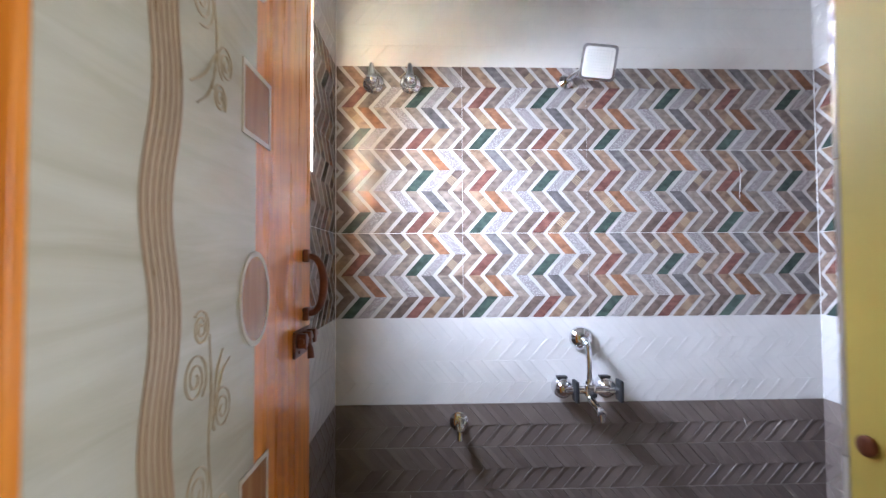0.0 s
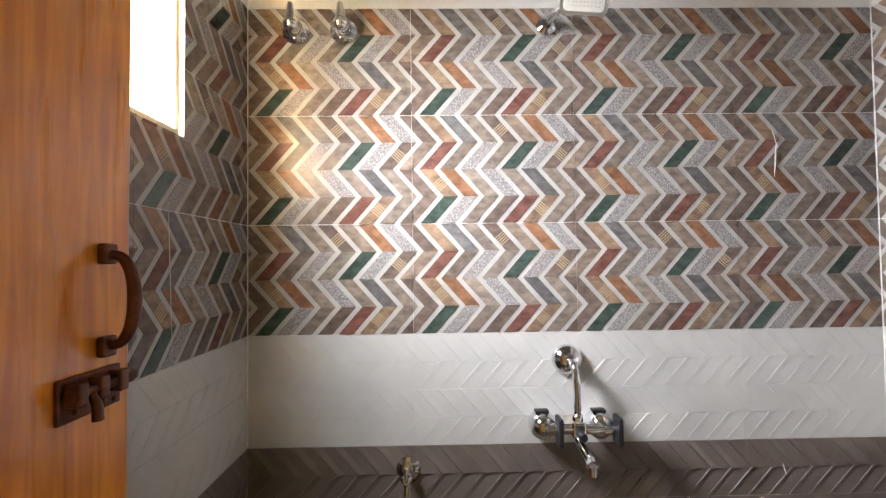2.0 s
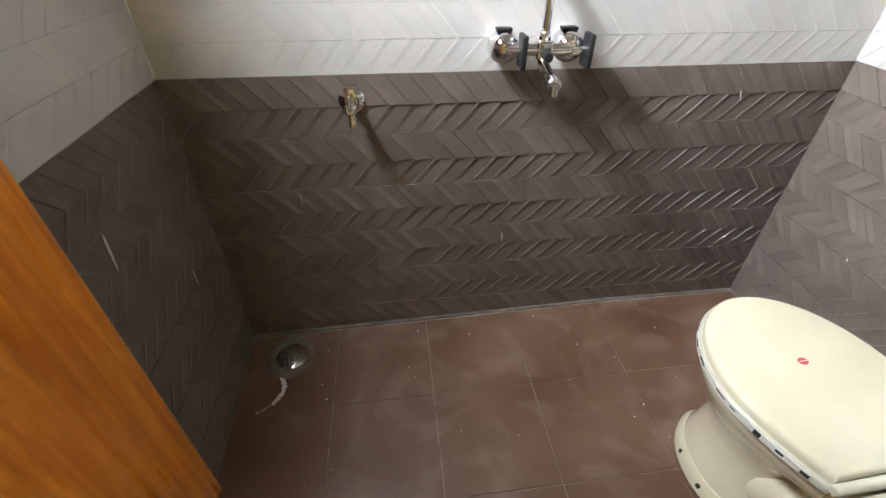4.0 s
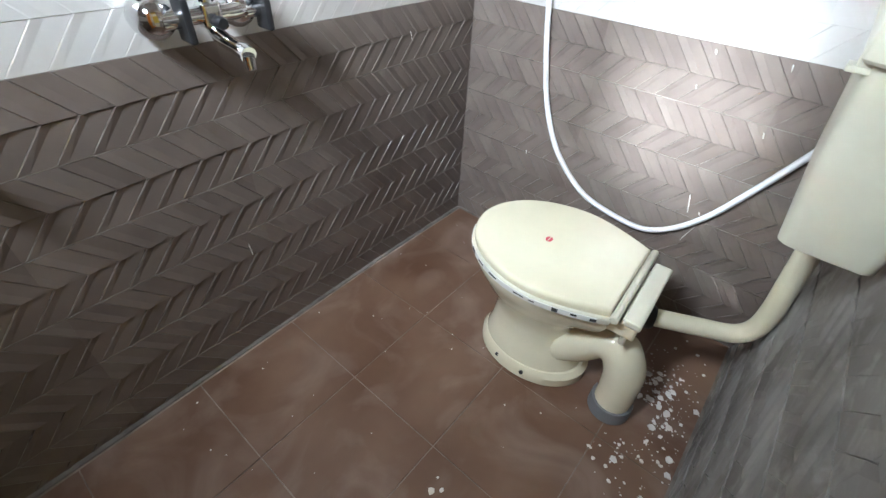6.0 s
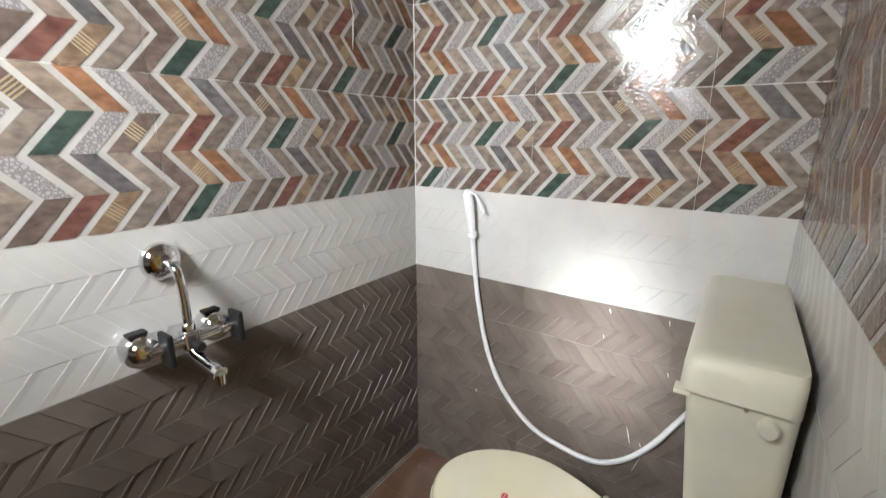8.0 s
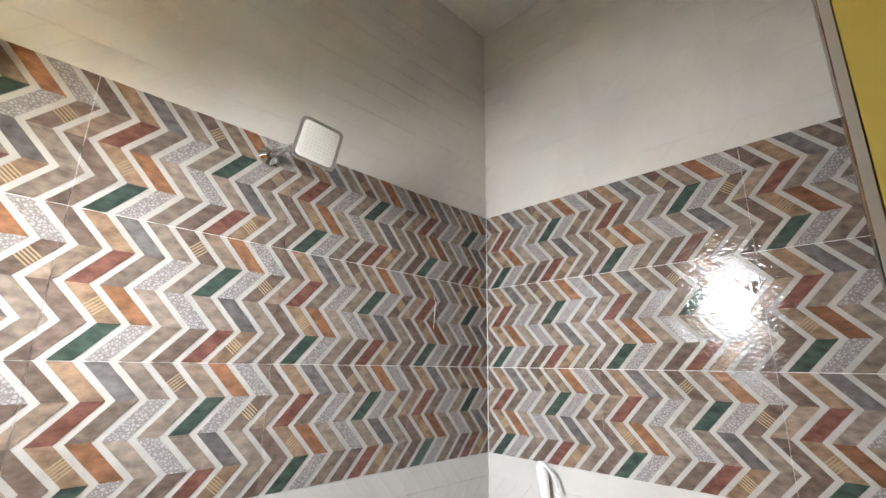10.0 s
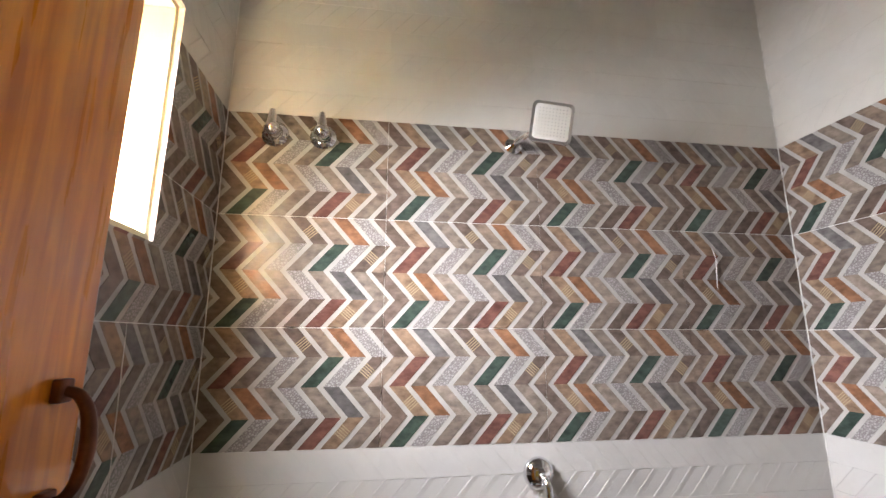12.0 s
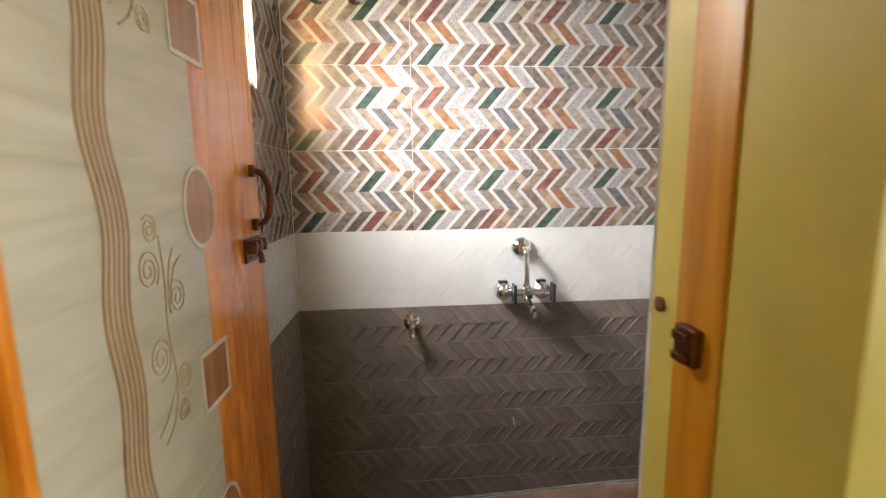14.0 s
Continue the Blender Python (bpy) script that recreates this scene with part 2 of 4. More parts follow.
def box(bm, a, b, bevel=0.0):
    m = Matrix.LocRotScale([(p + q) / 2 for p, q in zip(a, b)], None, [abs(q - p) for p, q in zip(a, b)])
    r = bmesh.ops.create_cube(bm, size=1.0, matrix=m)
    if bevel:
        edges = list({e for v in r["verts"] for e in v.link_edges})
        bmesh.ops.bevel(bm, geom=edges, offset=bevel, segments=3, profile=0.6, affect="EDGES")
    return bm


def boxes(*spans, bevel=0.0):
    bm = bmesh.new()
    for a, b in spans:
        box(bm, a, b, bevel)
    return bm


def loft(rings, cap=True, bm=None):
    """Joins rings of equal count into a skin."""
    bm = bm or bmesh.new()
    rows = [[bm.verts.new(p) for p in r] for r in rings]
    k = len(rows[0])
    for r0, r1 in zip(rows, rows[1:]):
        for i in range(k):
            bm.faces.new((r0[i], r0[(i + 1) % k], r1[(i + 1) % k], r1[i]))
    if cap:
        bm.faces.new(rows[0][::-1])
        bm.faces.new(rows[-1])
    return bm


def spin(profile, origin, axis, bm=None, count=28):
    """A turned shape: profile of (distance along axis, radius)."""
    axis = Vector(axis).normalized()
    side = axis.orthogonal().normalized()
    other = axis.cross(side)
    o = Vector(origin)
    rings = [[o + axis * d + (side * math.cos(a) + other * math.sin(a)) * max(r, 1e-4)
              for a in (2 * math.pi * i / count for i in range(count))] for d, r in profile]
    return loft(rings, True, bm)


def smooth_path(pts, steps=8):
    """A Catmull-Rom line through the points."""
    p = [Vector(q) for q in pts]
    p = [2 * p[0] - p[1]] + p + [2 * p[-1] - p[-2]]
    out = []
    for i in range(1, len(p) - 2):
        for s in range(steps):
            t = s / steps
            a, b, c, d = p[i - 1:i + 3]
            out.append(0.5 * (2 * b + (c - a) * t + (2 * a - 5 * b + 4 * c - d) * t * t + (3 * b - a - 3 * c + d) * t ** 3))
    return out + [p[-2]]


def tube(pts, radius, bm=None, count=14, steps=8):
    """A round pipe along a smooth line; radius may be a list with one value a point."""
    line = smooth_path(pts, steps)
    if isinstance(radius, (int, float)):
        radii = [radius] * len(line)
    else:
        radii = [float(np.interp(i / steps, range(len(radius)), radius)) for i in range(len(line))]
    rings, normal = [], None
    for i, q in enumerate(line):
        d = (line[min(i + 1, len(line) - 1)] - line[max(i - 1, 0)]).normalized()
        normal = d.orthogonal().normalized() if normal is None else (normal - d * normal.dot(d)).normalized()
        other = d.cross(normal)
        rings.append([q + (normal * math.cos(a) + other * math.sin(a)) * radii[i] for a in (2 * math.pi * k / count for k in range(count))])
    return loft(rings, True, bm)


def slab(outline, z0, z1, bevel=0.0):
    """A plate with a flat outline (x, y), rounded on its upper edge."""
    c = Vector((sum(p[0] for p in outline) / len(outline), sum(p[1] for p in outline) / len(outline)))
    rings = [[(x, y, z0) for x, y in outline]]
    for k in range(5):
        a = k / 4 * math.pi / 2
        inset, z = bevel * (1 - math.cos(a)), z1 - bevel * (1 - math.sin(a))
        rings.append([(*(Vector(p) - (Vector(p) - c).normalized() * inset), z) for p in outline])
    return loft(rings)


def disc_on_plane(cx, cy, rx, ry, count=32):
    return [(cx + rx * math.cos(2 * math.pi * i / count), cy + ry * math.sin(2 * math.pi * i / count)) for i in range(count)]


# ---- structure: shell of the bathroom ----
def structure(name, spans, material, label, bevel=0.0):
    return tagged(part(name, boxes(*spans, bevel=bevel), material, smooth=False), label, name.split("_")[0], kind="structure")


T = 0.2
wall_back = structure("wall_back", [((-T, 0.0012, -0.15), (W + T, T, H + 0.1))], M["grout"], "bathroom wall with relief tiles and a colourful chevron tile band")
wall_right = structure("wall_right", [((W + 0.0012, YO, -0.15), (W + T, 0.0012, H + 0.1))], M["grout"], "bathroom wall with relief tiles, chevron band and hanging hose")
wall_left = structure("wall_left", [((-T, YO, -0.15), (-0.0012, WY0, H + 0.1)), ((-T, WY1, -0.15), (-0.0012, 0.0012, H + 0.1)),
                                    ((-T, WY0, -0.15), (-0.0012, WY1, WZ0)), ((-T, WY0, WZ1), (-0.0012, WY1, H + 0.1))],
                      M["grout"], "tiled bathroom wall with a small high window opening")
wall_front = structure("wall_front", [((DX1, YO + 0.004, -0.15), (W + 0.0012, YF - 0.007, H + 0.1)), ((-0.0012, YO + 0.004, -0.15), (DX0, YF - 0.007, H + 0.1)),
                                      ((DX0, YO + 0.004, DH), (DX1, YF - 0.007, H + 0.1))], M["yellow"], "yellow painted wall around the bathroom doorway")
ceiling = structure("ceiling", [((-T, YO, H), (W + T, T, H + 0.1))], M["ceiling"], "plain white painted bathroom ceiling")

for x, wall in ((0.0, wall_left), (W, wall_right)):
    side = 0.0025 if x == 0.0 else -0.0025
    part("corner_joint", boxes(((min(x, x + side), -0.0028, BAND0 + 0.004), (max(x, x + side), -0.0002, H - 0.003))), M["grout"], wall, smooth=False)

# ---- hall outside the doorway ----
HX0, HX1, HY = -1.6, 2.6, -4.0
structure("hall_wall_north", [((HX0, YO, -0.15), (-T, YO + 0.15, 2.95)), ((W + T, YO, -0.15), (HX1, YO + 0.15, 2.95)),
                              ((-T, YO - 0.002, -0.15), (DX0, YO + 0.004, 2.95)), ((DX1, YO - 0.002, -0.15), (W + T, YO + 0.004, 2.95)),
                              ((DX0, YO - 0.002, DH), (DX1, YO + 0.004, 2.95))], M["yellow"], "yellow painted hall wall beside the doorway")
structure("hall_wall_west", [((HX0 - 0.15, HY, -0.15), (HX0, YO + 0.15, 2.95))], M["yellow"], "plain yellow painted hall wall")
# out of view; the opening is added for the hall's fill lamp
structure("hall_wall_east", [((HX1, HY, -0.15), (HX1 + 0.15, -3.3, 2.95)), ((HX1, -1.9, -0.15), (HX1 + 0.15, YO + 0.15, 2.95)),
                             ((HX1, -3.3, -0.15), (HX1 + 0.15, -1.9, 0.85)), ((HX1, -3.3, 2.15), (HX1 + 0.15, -1.9, 2.95))], M["yellow"], "yellow painted hall wall with an added, unseen window opening")
structure("hall_wall_south", [((HX0, HY - 0.15, -0.15), (HX1, HY, 2.95))], M["yellow"], "plain yellow painted hall wall")
structure("hall_floor", [((HX0, HY, -0.15), (HX1, YO, 0.0)), ((DX0, YO, -0.15), (DX1, YF - 0.06, 0.0))], M["hall_floor"], "smooth cream tiled hall floor")
structure("hall_ceiling", [((HX0, HY, 2.95), (HX1, YO + 0.15, 3.05))], M["ceiling"], "plain white painted hall ceiling")

# ---- window in the bathroom ----
window = tagged(new("window_1"), "small high bathroom window with bright frosted glass", "window", kind="structure")
part("window_reveal", boxes(((-T + 0.005, WY0, WZ0), (-0.012, WY0 + 0.012, WZ1)), ((-T + 0.005, WY1 - 0.012, WZ0), (-0.012, WY1, WZ1)),
                            ((-T + 0.005, WY0 + 0.012, WZ1 - 0.012), (-0.012, WY1 - 0.012, WZ1))), M["window_frame"], window, smooth=False)
part("window_sill", boxes(((-T + 0.005, WY0 + 0.012, WZ0), (-0.004, WY1 - 0.012, WZ0 + 0.012)), bevel=0.002), M["window_frame"], window)
part("window_frame", boxes(((-0.198, WY0 + 0.012, WZ0 + 0.012), (-0.175, WY0 + 0.04, WZ1 - 0.012)), ((-0.198, WY1 - 0.04, WZ0 + 0.012), (-0.175, WY1 - 0.012, WZ1 - 0.012)),
                           ((-0.198, WY0 + 0.04, WZ0 + 0.012), (-0.175, WY1 - 0.04, WZ0 + 0.04)), ((-0.198, WY0 + 0.04, WZ1 - 0.04), (-0.175, WY1 - 0.04, WZ1 - 0.012))),
     M["window_frame"], window, smooth=False)
pane = part("pane", boxes(((-0.19, WY0 + 0.04, WZ0 + 0.04), (-0.186, WY1 - 0.04, WZ1 - 0.04))), M["glass"], window, "bright frosted glass", smooth=False)
pane.visible_shadow = False
edge_rng = random.Random(5)
bm = bmesh.new()
steps = 26
widths = [0.030 + 0.012 * math.sin(i * 0.8) + edge_rng.uniform(-0.006, 0.006) for i in range(steps + 1)]
zs = [WZ0 + 0.014 + (WZ1 - WZ0 - 0.028) * i / steps for i in range(steps + 1)]
rows = [[bm.verts.new((x, y, z)) for x, y in ((-0.174, WY1 - 0.0125), (-0.174, WY1 - 0.0125 - w), (-0.164, WY1 - 0.0125 - 0.7 * w), (-0.158, WY1 - 0.0125))] for w, z in zip(widths, zs)]
for r0, r1 in zip(rows, rows[1:]):
    for k in range(4):
        bm.faces.new((r0[k], r0[(k + 1) % 4], r1[(k + 1) % 4], r1[k]))
bm.faces.new(rows[0])
bm.faces.new(rows[-1][::-1])
part("plaster_edge", bm, M["window_frame"], window, "uneven cream plaster along the frame")

# ---- floor ----
def floor_z(x, y):
    return -0.05 * max(0.0, 1 - x / 1.3)


def floor_sheet(name, x0, x1, y0, y1, lift, material, parent=None):
    bm = bmesh.new()
    nx = max(1, int((x1 - x0) / 0.15))
    grid = [[bm.verts.new((x0 + (x1 - x0) * i / nx, y, floor_z(x0 + (x1 - x0) * i / nx, y) + lift)) for i in range(nx + 1)] for y in (y0, y1)]
    low = [[bm.verts.new((v.co.x, v.co.y, -0.2)) for v in row] for row in grid]
    for i in range(nx):
        bm.faces.new((grid[0][i], grid[0][i + 1], grid[1][i + 1], grid[1][i]))
        bm.faces.new((low[0][i], grid[0][i], grid[0][i + 1], low[0][i + 1])[::-1])
        bm.faces.new((low[1][i], grid[1][i], grid[1][i + 1], low[1][i + 1]))
    bm.faces.new((low[0][0], low[1][0], grid[1][0], grid[0][0]))
    bm.faces.new((low[0][-1], grid[0][-1], grid[1][-1], low[1][-1]))
    return part(name, bm, material, parent, smooth=False)


floor = tagged(floor_sheet("floor", -0.0011, W + 0.0011, YF - 0.06, 0.0011, -0.003, M["floor_joint"]), "dusty dull brown bathroom floor tiles with pale joints", "floor", kind="structure")

# ---- door frame and door ----
door_frame = tagged(new("door_frame"), "orange varnished wooden door frame set in a yellow doorway", "door frame", kind="structure")
FY0, FY1 = -1.256, -1.178
part("frame_post", boxes(((DX1 - 0.004, FY0, 0.0), (DX1 + 0.05, FY1, DH + 0.02)), bevel=0.004), M["frame_wood"], door_frame)
part("frame_post", boxes(((DX0 - 0.03, -1.345, 0.0), (DX0 + 0.03, -1.262, DH + 0.02)), bevel=0.004), M["frame_wood"], door_frame)
part("frame_head", boxes(((DX0 + 0.03, FY0, DH - 0.055), (DX1 - 0.004, FY1, DH + 0.02)), bevel=0.004), M["frame_wood"], door_frame)
keeper = tagged(part("keeper", boxes(((DX1 - 0.016, -1.231, 1.080), (DX1 - 0.004, -1.196, 1.124)), bevel=0.003), M["bronze"], None), "dark copper latch keeper on the door frame", "latch keeper")
part("keeper_slot", boxes(((DX1 - 0.024, -1.226, 1.084), (DX1 - 0.0165, -1.203, 1.094)), ((DX1 - 0.024, -1.226, 1.108), (DX1 - 0.0165, -1.203, 1.119)), bevel=0.002), M["bronze"], keeper)
tagged(part("bolt_socket", spin([(0, 0.010), (0.004, 0.010), (0.006, 0.006)], (DX1, -1.142, 1.13), (-1, 0, 0), count=16), M["bronze"]), "small dark bolt socket in the doorway", "bolt socket")

LX, LB = 0.060, 0.027          # visible face and back of the open leaf
LY0, LY1, LZ0, LZ1 = -1.258, -0.545, 0.012, 2.0
door = tagged(new("door_1"), "open inward wooden door with orange stiles and cream patterned panel", "door", kind="structure")
part("leaf", boxes(((LB, LY0, LZ0), (LX, LY1, LZ1)), bevel=0.002), M["door_wood"], door)
# unseen strip, added so the leaf's edge reflects paler in the tiles
part("edge_lipping", boxes(((LB + 0.002, LY1 + 0.0002, LZ0 + 0.002), (LX - 0.002, LY1 + 0.003, LZ1 - 0.002))), M["added_strip"], door, "unseen pale strip added to whiten its reflection in the tiles", smooth=False)
PY0, PY1 = -1.246, -0.860
part("panel", boxes(((LX, PY0, 0.2), (LX + 0.0012, PY1, 1.9))), M["door_panel"], door, "cream laminate panel with brown grain streaks", smooth=False)


def yz_plate(outline, x, thick):
    """A thin plate on the door's face with an outline in (y, z)."""
    return loft([[(x, y, z) for y, z in outline], [(x + thick, y, z) for y, z in outline]])


def yz_ring(outline, inner, x, thick):
    bm = bmesh.new()
    rows = [[bm.verts.new((xx, y, z)) for y, z in o] for o, xx in ((outline, x), (outline, x + thick), (inner, x + thick), (inner, x))]
    k = len(outline)
    for r0, r1 in zip(rows, rows[1:]):
        for i in range(k):
            bm.faces.new((r0[i], r0[(i + 1) % k], r1[(i + 1) % k], r1[i]))
    return bm


def ribbon_y(z):
    return -1.100 + 0.007 * math.cos(2 * math.pi * (z - 1.02) / 0.23) + 0.003 * math.sin(2 * math.pi * z / 0.37)


def ribbon_band(offset, width, x):
    zs = [0.205 + 1.69 * i / 120 for i in range(121)]
    bm = bmesh.new()
    rows = [(bm.verts.new((x, ribbon_y(z) + offset, z)), bm.verts.new((x, ribbon_y(z) + offset + width, z)),
             bm.verts.new((x + 0.0008, ribbon_y(z) + offset + width, z)), bm.verts.new((x + 0.0008, ribbon_y(z) + offset, z))) for z in zs]
    for a, b in zip(rows, rows[1:]):
        for i in range(4):
            bm.faces.new((a[i], a[(i + 1) % 4], b[(i + 1) % 4], b[i]))
    return bm


part("ribbon", ribbon_band(-0.025, 0.05, LX + 0.0013), M["ribbon"], door, "wavy tan ribbon print")
for k in range(6):
    part("ribbon_line", ribbon_band(-0.0255 + 0.0097 * k, 0.0034, LX + 0.0022), M["ribbon_line"], door)


def rectangle(y0, y1, z0, z1):
    return [(y0, z0), (y1, z0), (y1, z1), (y0, z1)]


for z0 in (0.30, 0.895, 1.505):
    part("square_inlay", yz_plate(rectangle(-0.908, -0.812, z0, z0 + 0.095), LX + 0.0013, 0.0016), M["door_inlay"], door, "square brown inlay with a cream border", smooth=False)
    part("square_border", yz_ring(rectangle(-0.914, -0.804, z0 - 0.008, z0 + 0.103), rectangle(-0.908, -0.812, z0, z0 + 0.095), LX + 0.0013, 0.0022), M["white_line"], door, smooth=False)
for zc in (0.64, 1.252, 1.80):
    part("oval_inlay", yz_plate(disc_on_plane(-0.862, zc, 0.050, 0.065, 40), LX + 0.0013, 0.0016), M["door_inlay"], door, "oval brown inlay with a cream border", smooth=False)
    part("oval_border", yz_ring(disc_on_plane(-0.862, zc, 0.057, 0.073, 40), disc_on_plane(-0.862, zc, 0.050, 0.065, 40), LX + 0.0013, 0.0022), M["white_line"], door, smooth=False)


def scroll(cy, cz, r, turn, hand):
    """A spiral scroll print as a fine raised line."""
    pts = []
    for i in range(26):
        a = hand * (i / 25 * 2.3 * 2 * math.pi) + turn
        q = r * (0.18 + 0.82 * i / 25)
        pts.append((LX + 0.0014, cy + 0.02 + q * 0.85 * math.cos(a), cz + q * math.sin(a)))
    return tube(pts, 0.0013, count=5, steps=3)


for base in (0.0, 0.585, -0.6):
    for dy, dz, r, turn, hand in ((-1.040, 1.229, 0.022, 0.5, 1), (-1.052, 1.172, 0.031, 1.0, -1), (-0.985, 1.118, 0.031, 2.0, 1),
                                  (-1.046, 1.040, 0.034, 0.2, -1), (-0.985, 0.985, 0.026, 2.4, 1), (-1.0, 0.935, 0.02, 1.2, -1)):
        if 0.23 < dz + base - r and dz + base + r < 1.88:
            part("scroll", scroll(dy, dz + base, r, turn, hand), M["scroll"], door)
    for pts in (((-1.02, 1.22), (-1.015, 1.15), (-1.02, 1.08), (-1.01, 1.0), (-1.02, 0.94)),
                ((-1.01, 1.10), (-0.99, 1.16), (-0.965, 1.18)), ((-1.01, 1.12), (-1.0, 1.17), (-0.985, 1.195)),
                ((-1.01, 0.99), (-1.04, 0.95), (-1.07, 0.93)), ((-1.01, 0.97), (-1.03, 0.93), (-1.055, 0.91))):
        if 0.24 < min(z for _, z in pts) + base and max(z for _, z in pts) + base < 1.88:
            part("stem", tube([(LX + 0.0014, y + 0.02, z + base) for y, z in pts], [0.001, 0.0018, 0.0014][:2] + [0.0012] * (len(pts) - 2), count=5, steps=5), M["scroll"], door)

# pull handle and latch
handle = part("door_handle", tube([(LX + 0.010, -0.595, 1.197), (LX + 0.026, -0.594, 1.203), (LX + 0.038, -0.594, 1.224), (LX + 0.043, -0.594, 1.260),
                                   (LX + 0.038, -0.594, 1.296), (LX + 0.026, -0.594, 1.316), (LX + 0.010, -0.595, 1.322)], [0.0065, 0.007, 0.008, 0.009, 0.008, 0.007, 0.0065], count=14),
              M["bronze"], door, "aged copper pull handle")
for z in (1.197, 1.322):
    part("handle_base", boxes(((LX, -0.607, z - 0.014), (LX + 0.013, -0.583, z + 0.014)), bevel=0.004), M["bronze"], handle)
latch = part("latch", boxes(((LX, -0.670, 1.115), (LX + 0.006, -0.568, 1.169)), bevel=0.002), M["bronze"], door, "aged copper sliding latch")
part("latch_bolt", spin([(0, 0.007), (0.112, 0.007), (0.115, 0.005)], (LX + 0.015, -0.667, 1.149), (0, 1, 0), count=14), M["bronze"], latch)
for y in (-0.655, -0.620, -0.585):
    part("latch_guide", boxes(((LX + 0.006, y - 0.008, 1.135), (LX + 0.025, y + 0.008, 1.164)), bevel=0.003), M["bronze"], latch)
part("latch_knob", tube([(LX + 0.018, -0.637, 1.147), (LX + 0.026, -0.637, 1.132), (LX + 0.028, -0.637, 1.112)], [0.005, 0.006, 0.007], count=10), M["bronze"], latch)
for y, z in ((-0.645, 1.125), (-0.600, 1.125), (-0.580, 1.122)):
    part("screw", spin([(0, 0.004), (0.002, 0.004), (0.003, 0.002)], (LX + 0.006, y, z), (1, 0, 0), count=10), M["bronze"], latch)

# ---- chrome fittings on the back wall ----
mixer = thing("wall_mixer", "chrome two-handle wall mixer tap with bent shower pipe", "tap", at=(0, 0, 0))
MZ = 0.872
part("pipe_flange", spin([(0, 0.041), (0.006, 0.041), (0.016, 0.034), (0.026, 0.02), (0.03, 0.013)], (0.866, -0.003, 1.036), (0, -1, 0)), M["chrome"], mixer)
part("bend_pipe", tube([(0.866, -0.02, 1.036), (0.868, -0.045, 1.034), (0.871, -0.062, 1.015), (0.873, -0.066, 0.97), (0.873, -0.066, 0.91), (0.873, -0.066, 0.885)], 0.0095), M["chrome"], mixer)
part("pipe_nut", spin([(0, 0.014), (0.022, 0.014), (0.026, 0.011)], (0.873, -0.066, 0.884), (0, 0, 1), count=8), M["chrome"], mixer)
part("body", spin([(0, 0.012), (0.02, 0.015), (0.05, 0.014), (0.10, 0.014), (0.13, 0.015), (0.15, 0.012)], (0.789, -0.066, MZ), (1, 0, 0)), M["chrome"], mixer)
part("diverter_block", boxes(((0.855, -0.082, 0.85), (0.892, -0.05, 0.893)), bevel=0.008), M["chrome"], mixer)
for x in (0.789, 0.939):
    tap = part("tap_dome", spin([(0, 0.026), (0.004, 0.030), (0.014, 0.035), (0.03, 0.037), (0.046, 0.034), (0.060, 0.026), (0.070, 0.014), (0.073, 0.004)], (x, -0.003, MZ), (0, -1, 0)), M["chrome"], mixer)
    part("tap_stem", spin([(0, 0.013), (0.034, 0.012)], (x, -0.066, MZ - 0.004), (1, 0, 0), count=18), M["chrome"], tap)
    part("tap_handle", boxes(((x + 0.028, -0.098, MZ - 0.038), (x + 0.040, -0.052, MZ + 0.034)), bevel=0.005), M["black_plastic"], tap, "flat black tap handle")
    part("dome_cap", boxes(((x - 0.020, -0.048, MZ + 0.033), (x + 0.016, -0.024, MZ + 0.040)), bevel=0.002), M["black_plastic"], tap)
part("diverter_knob", spin([(0, 0.010), (0.02, 0.011), (0.024, 0.009)], (0.876, -0.082, 0.862), (0, -1, 0), count=18), M["black_plastic"], mixer)
part("spout", tube([(0.874, -0.068, 0.852), (0.874, -0.085, 0.838), (0.873, -0.13, 0.832), (0.872, -0.16, 0.830), (0.872, -0.176, 0.826)], [0.014, 0.014, 0.013, 0.0145, 0.015]), M["chrome"], mixer)
part("spout_tip", spin([(0, 0.011), (0.022, 0.010), (0.025, 0.007)], (0.872, -0.174, 0.826), (0, 0, -1), count=16), M["chrome"], mixer)

angle_valve = thing("angle_valve", "small chrome angle valve on dark relief tiles", "valve")
part("flange", spin([(0, 0.032), (0.004, 0.032), (0.012, 0.021), (0.014, 0.012)], (0.432, -0.003, 0.752), (0, -1, 0)), M["chrome"], angle_valve)
part("valve_body", spin([(0, 0.011), (0.04, 0.011), (0.045, 0.014), (0.062, 0.014), (0.066, 0.009)], (0.432, -0.01, 0.752), (0, -1, 0), count=18), M["chrome"], angle_valve)
part("lever", boxes(((0.427, -0.082, 0.748), (0.437, -0.066, 0.785)), bevel=0.004), M["chrome"], angle_valve)
part("outlet", spin([(0, 0.009), (0.03, 0.009), (0.034, 0.011), (0.042, 0.011)], (0.432, -0.05, 0.746), (0, 0, -1), count=16), M["chrome"], angle_valve)


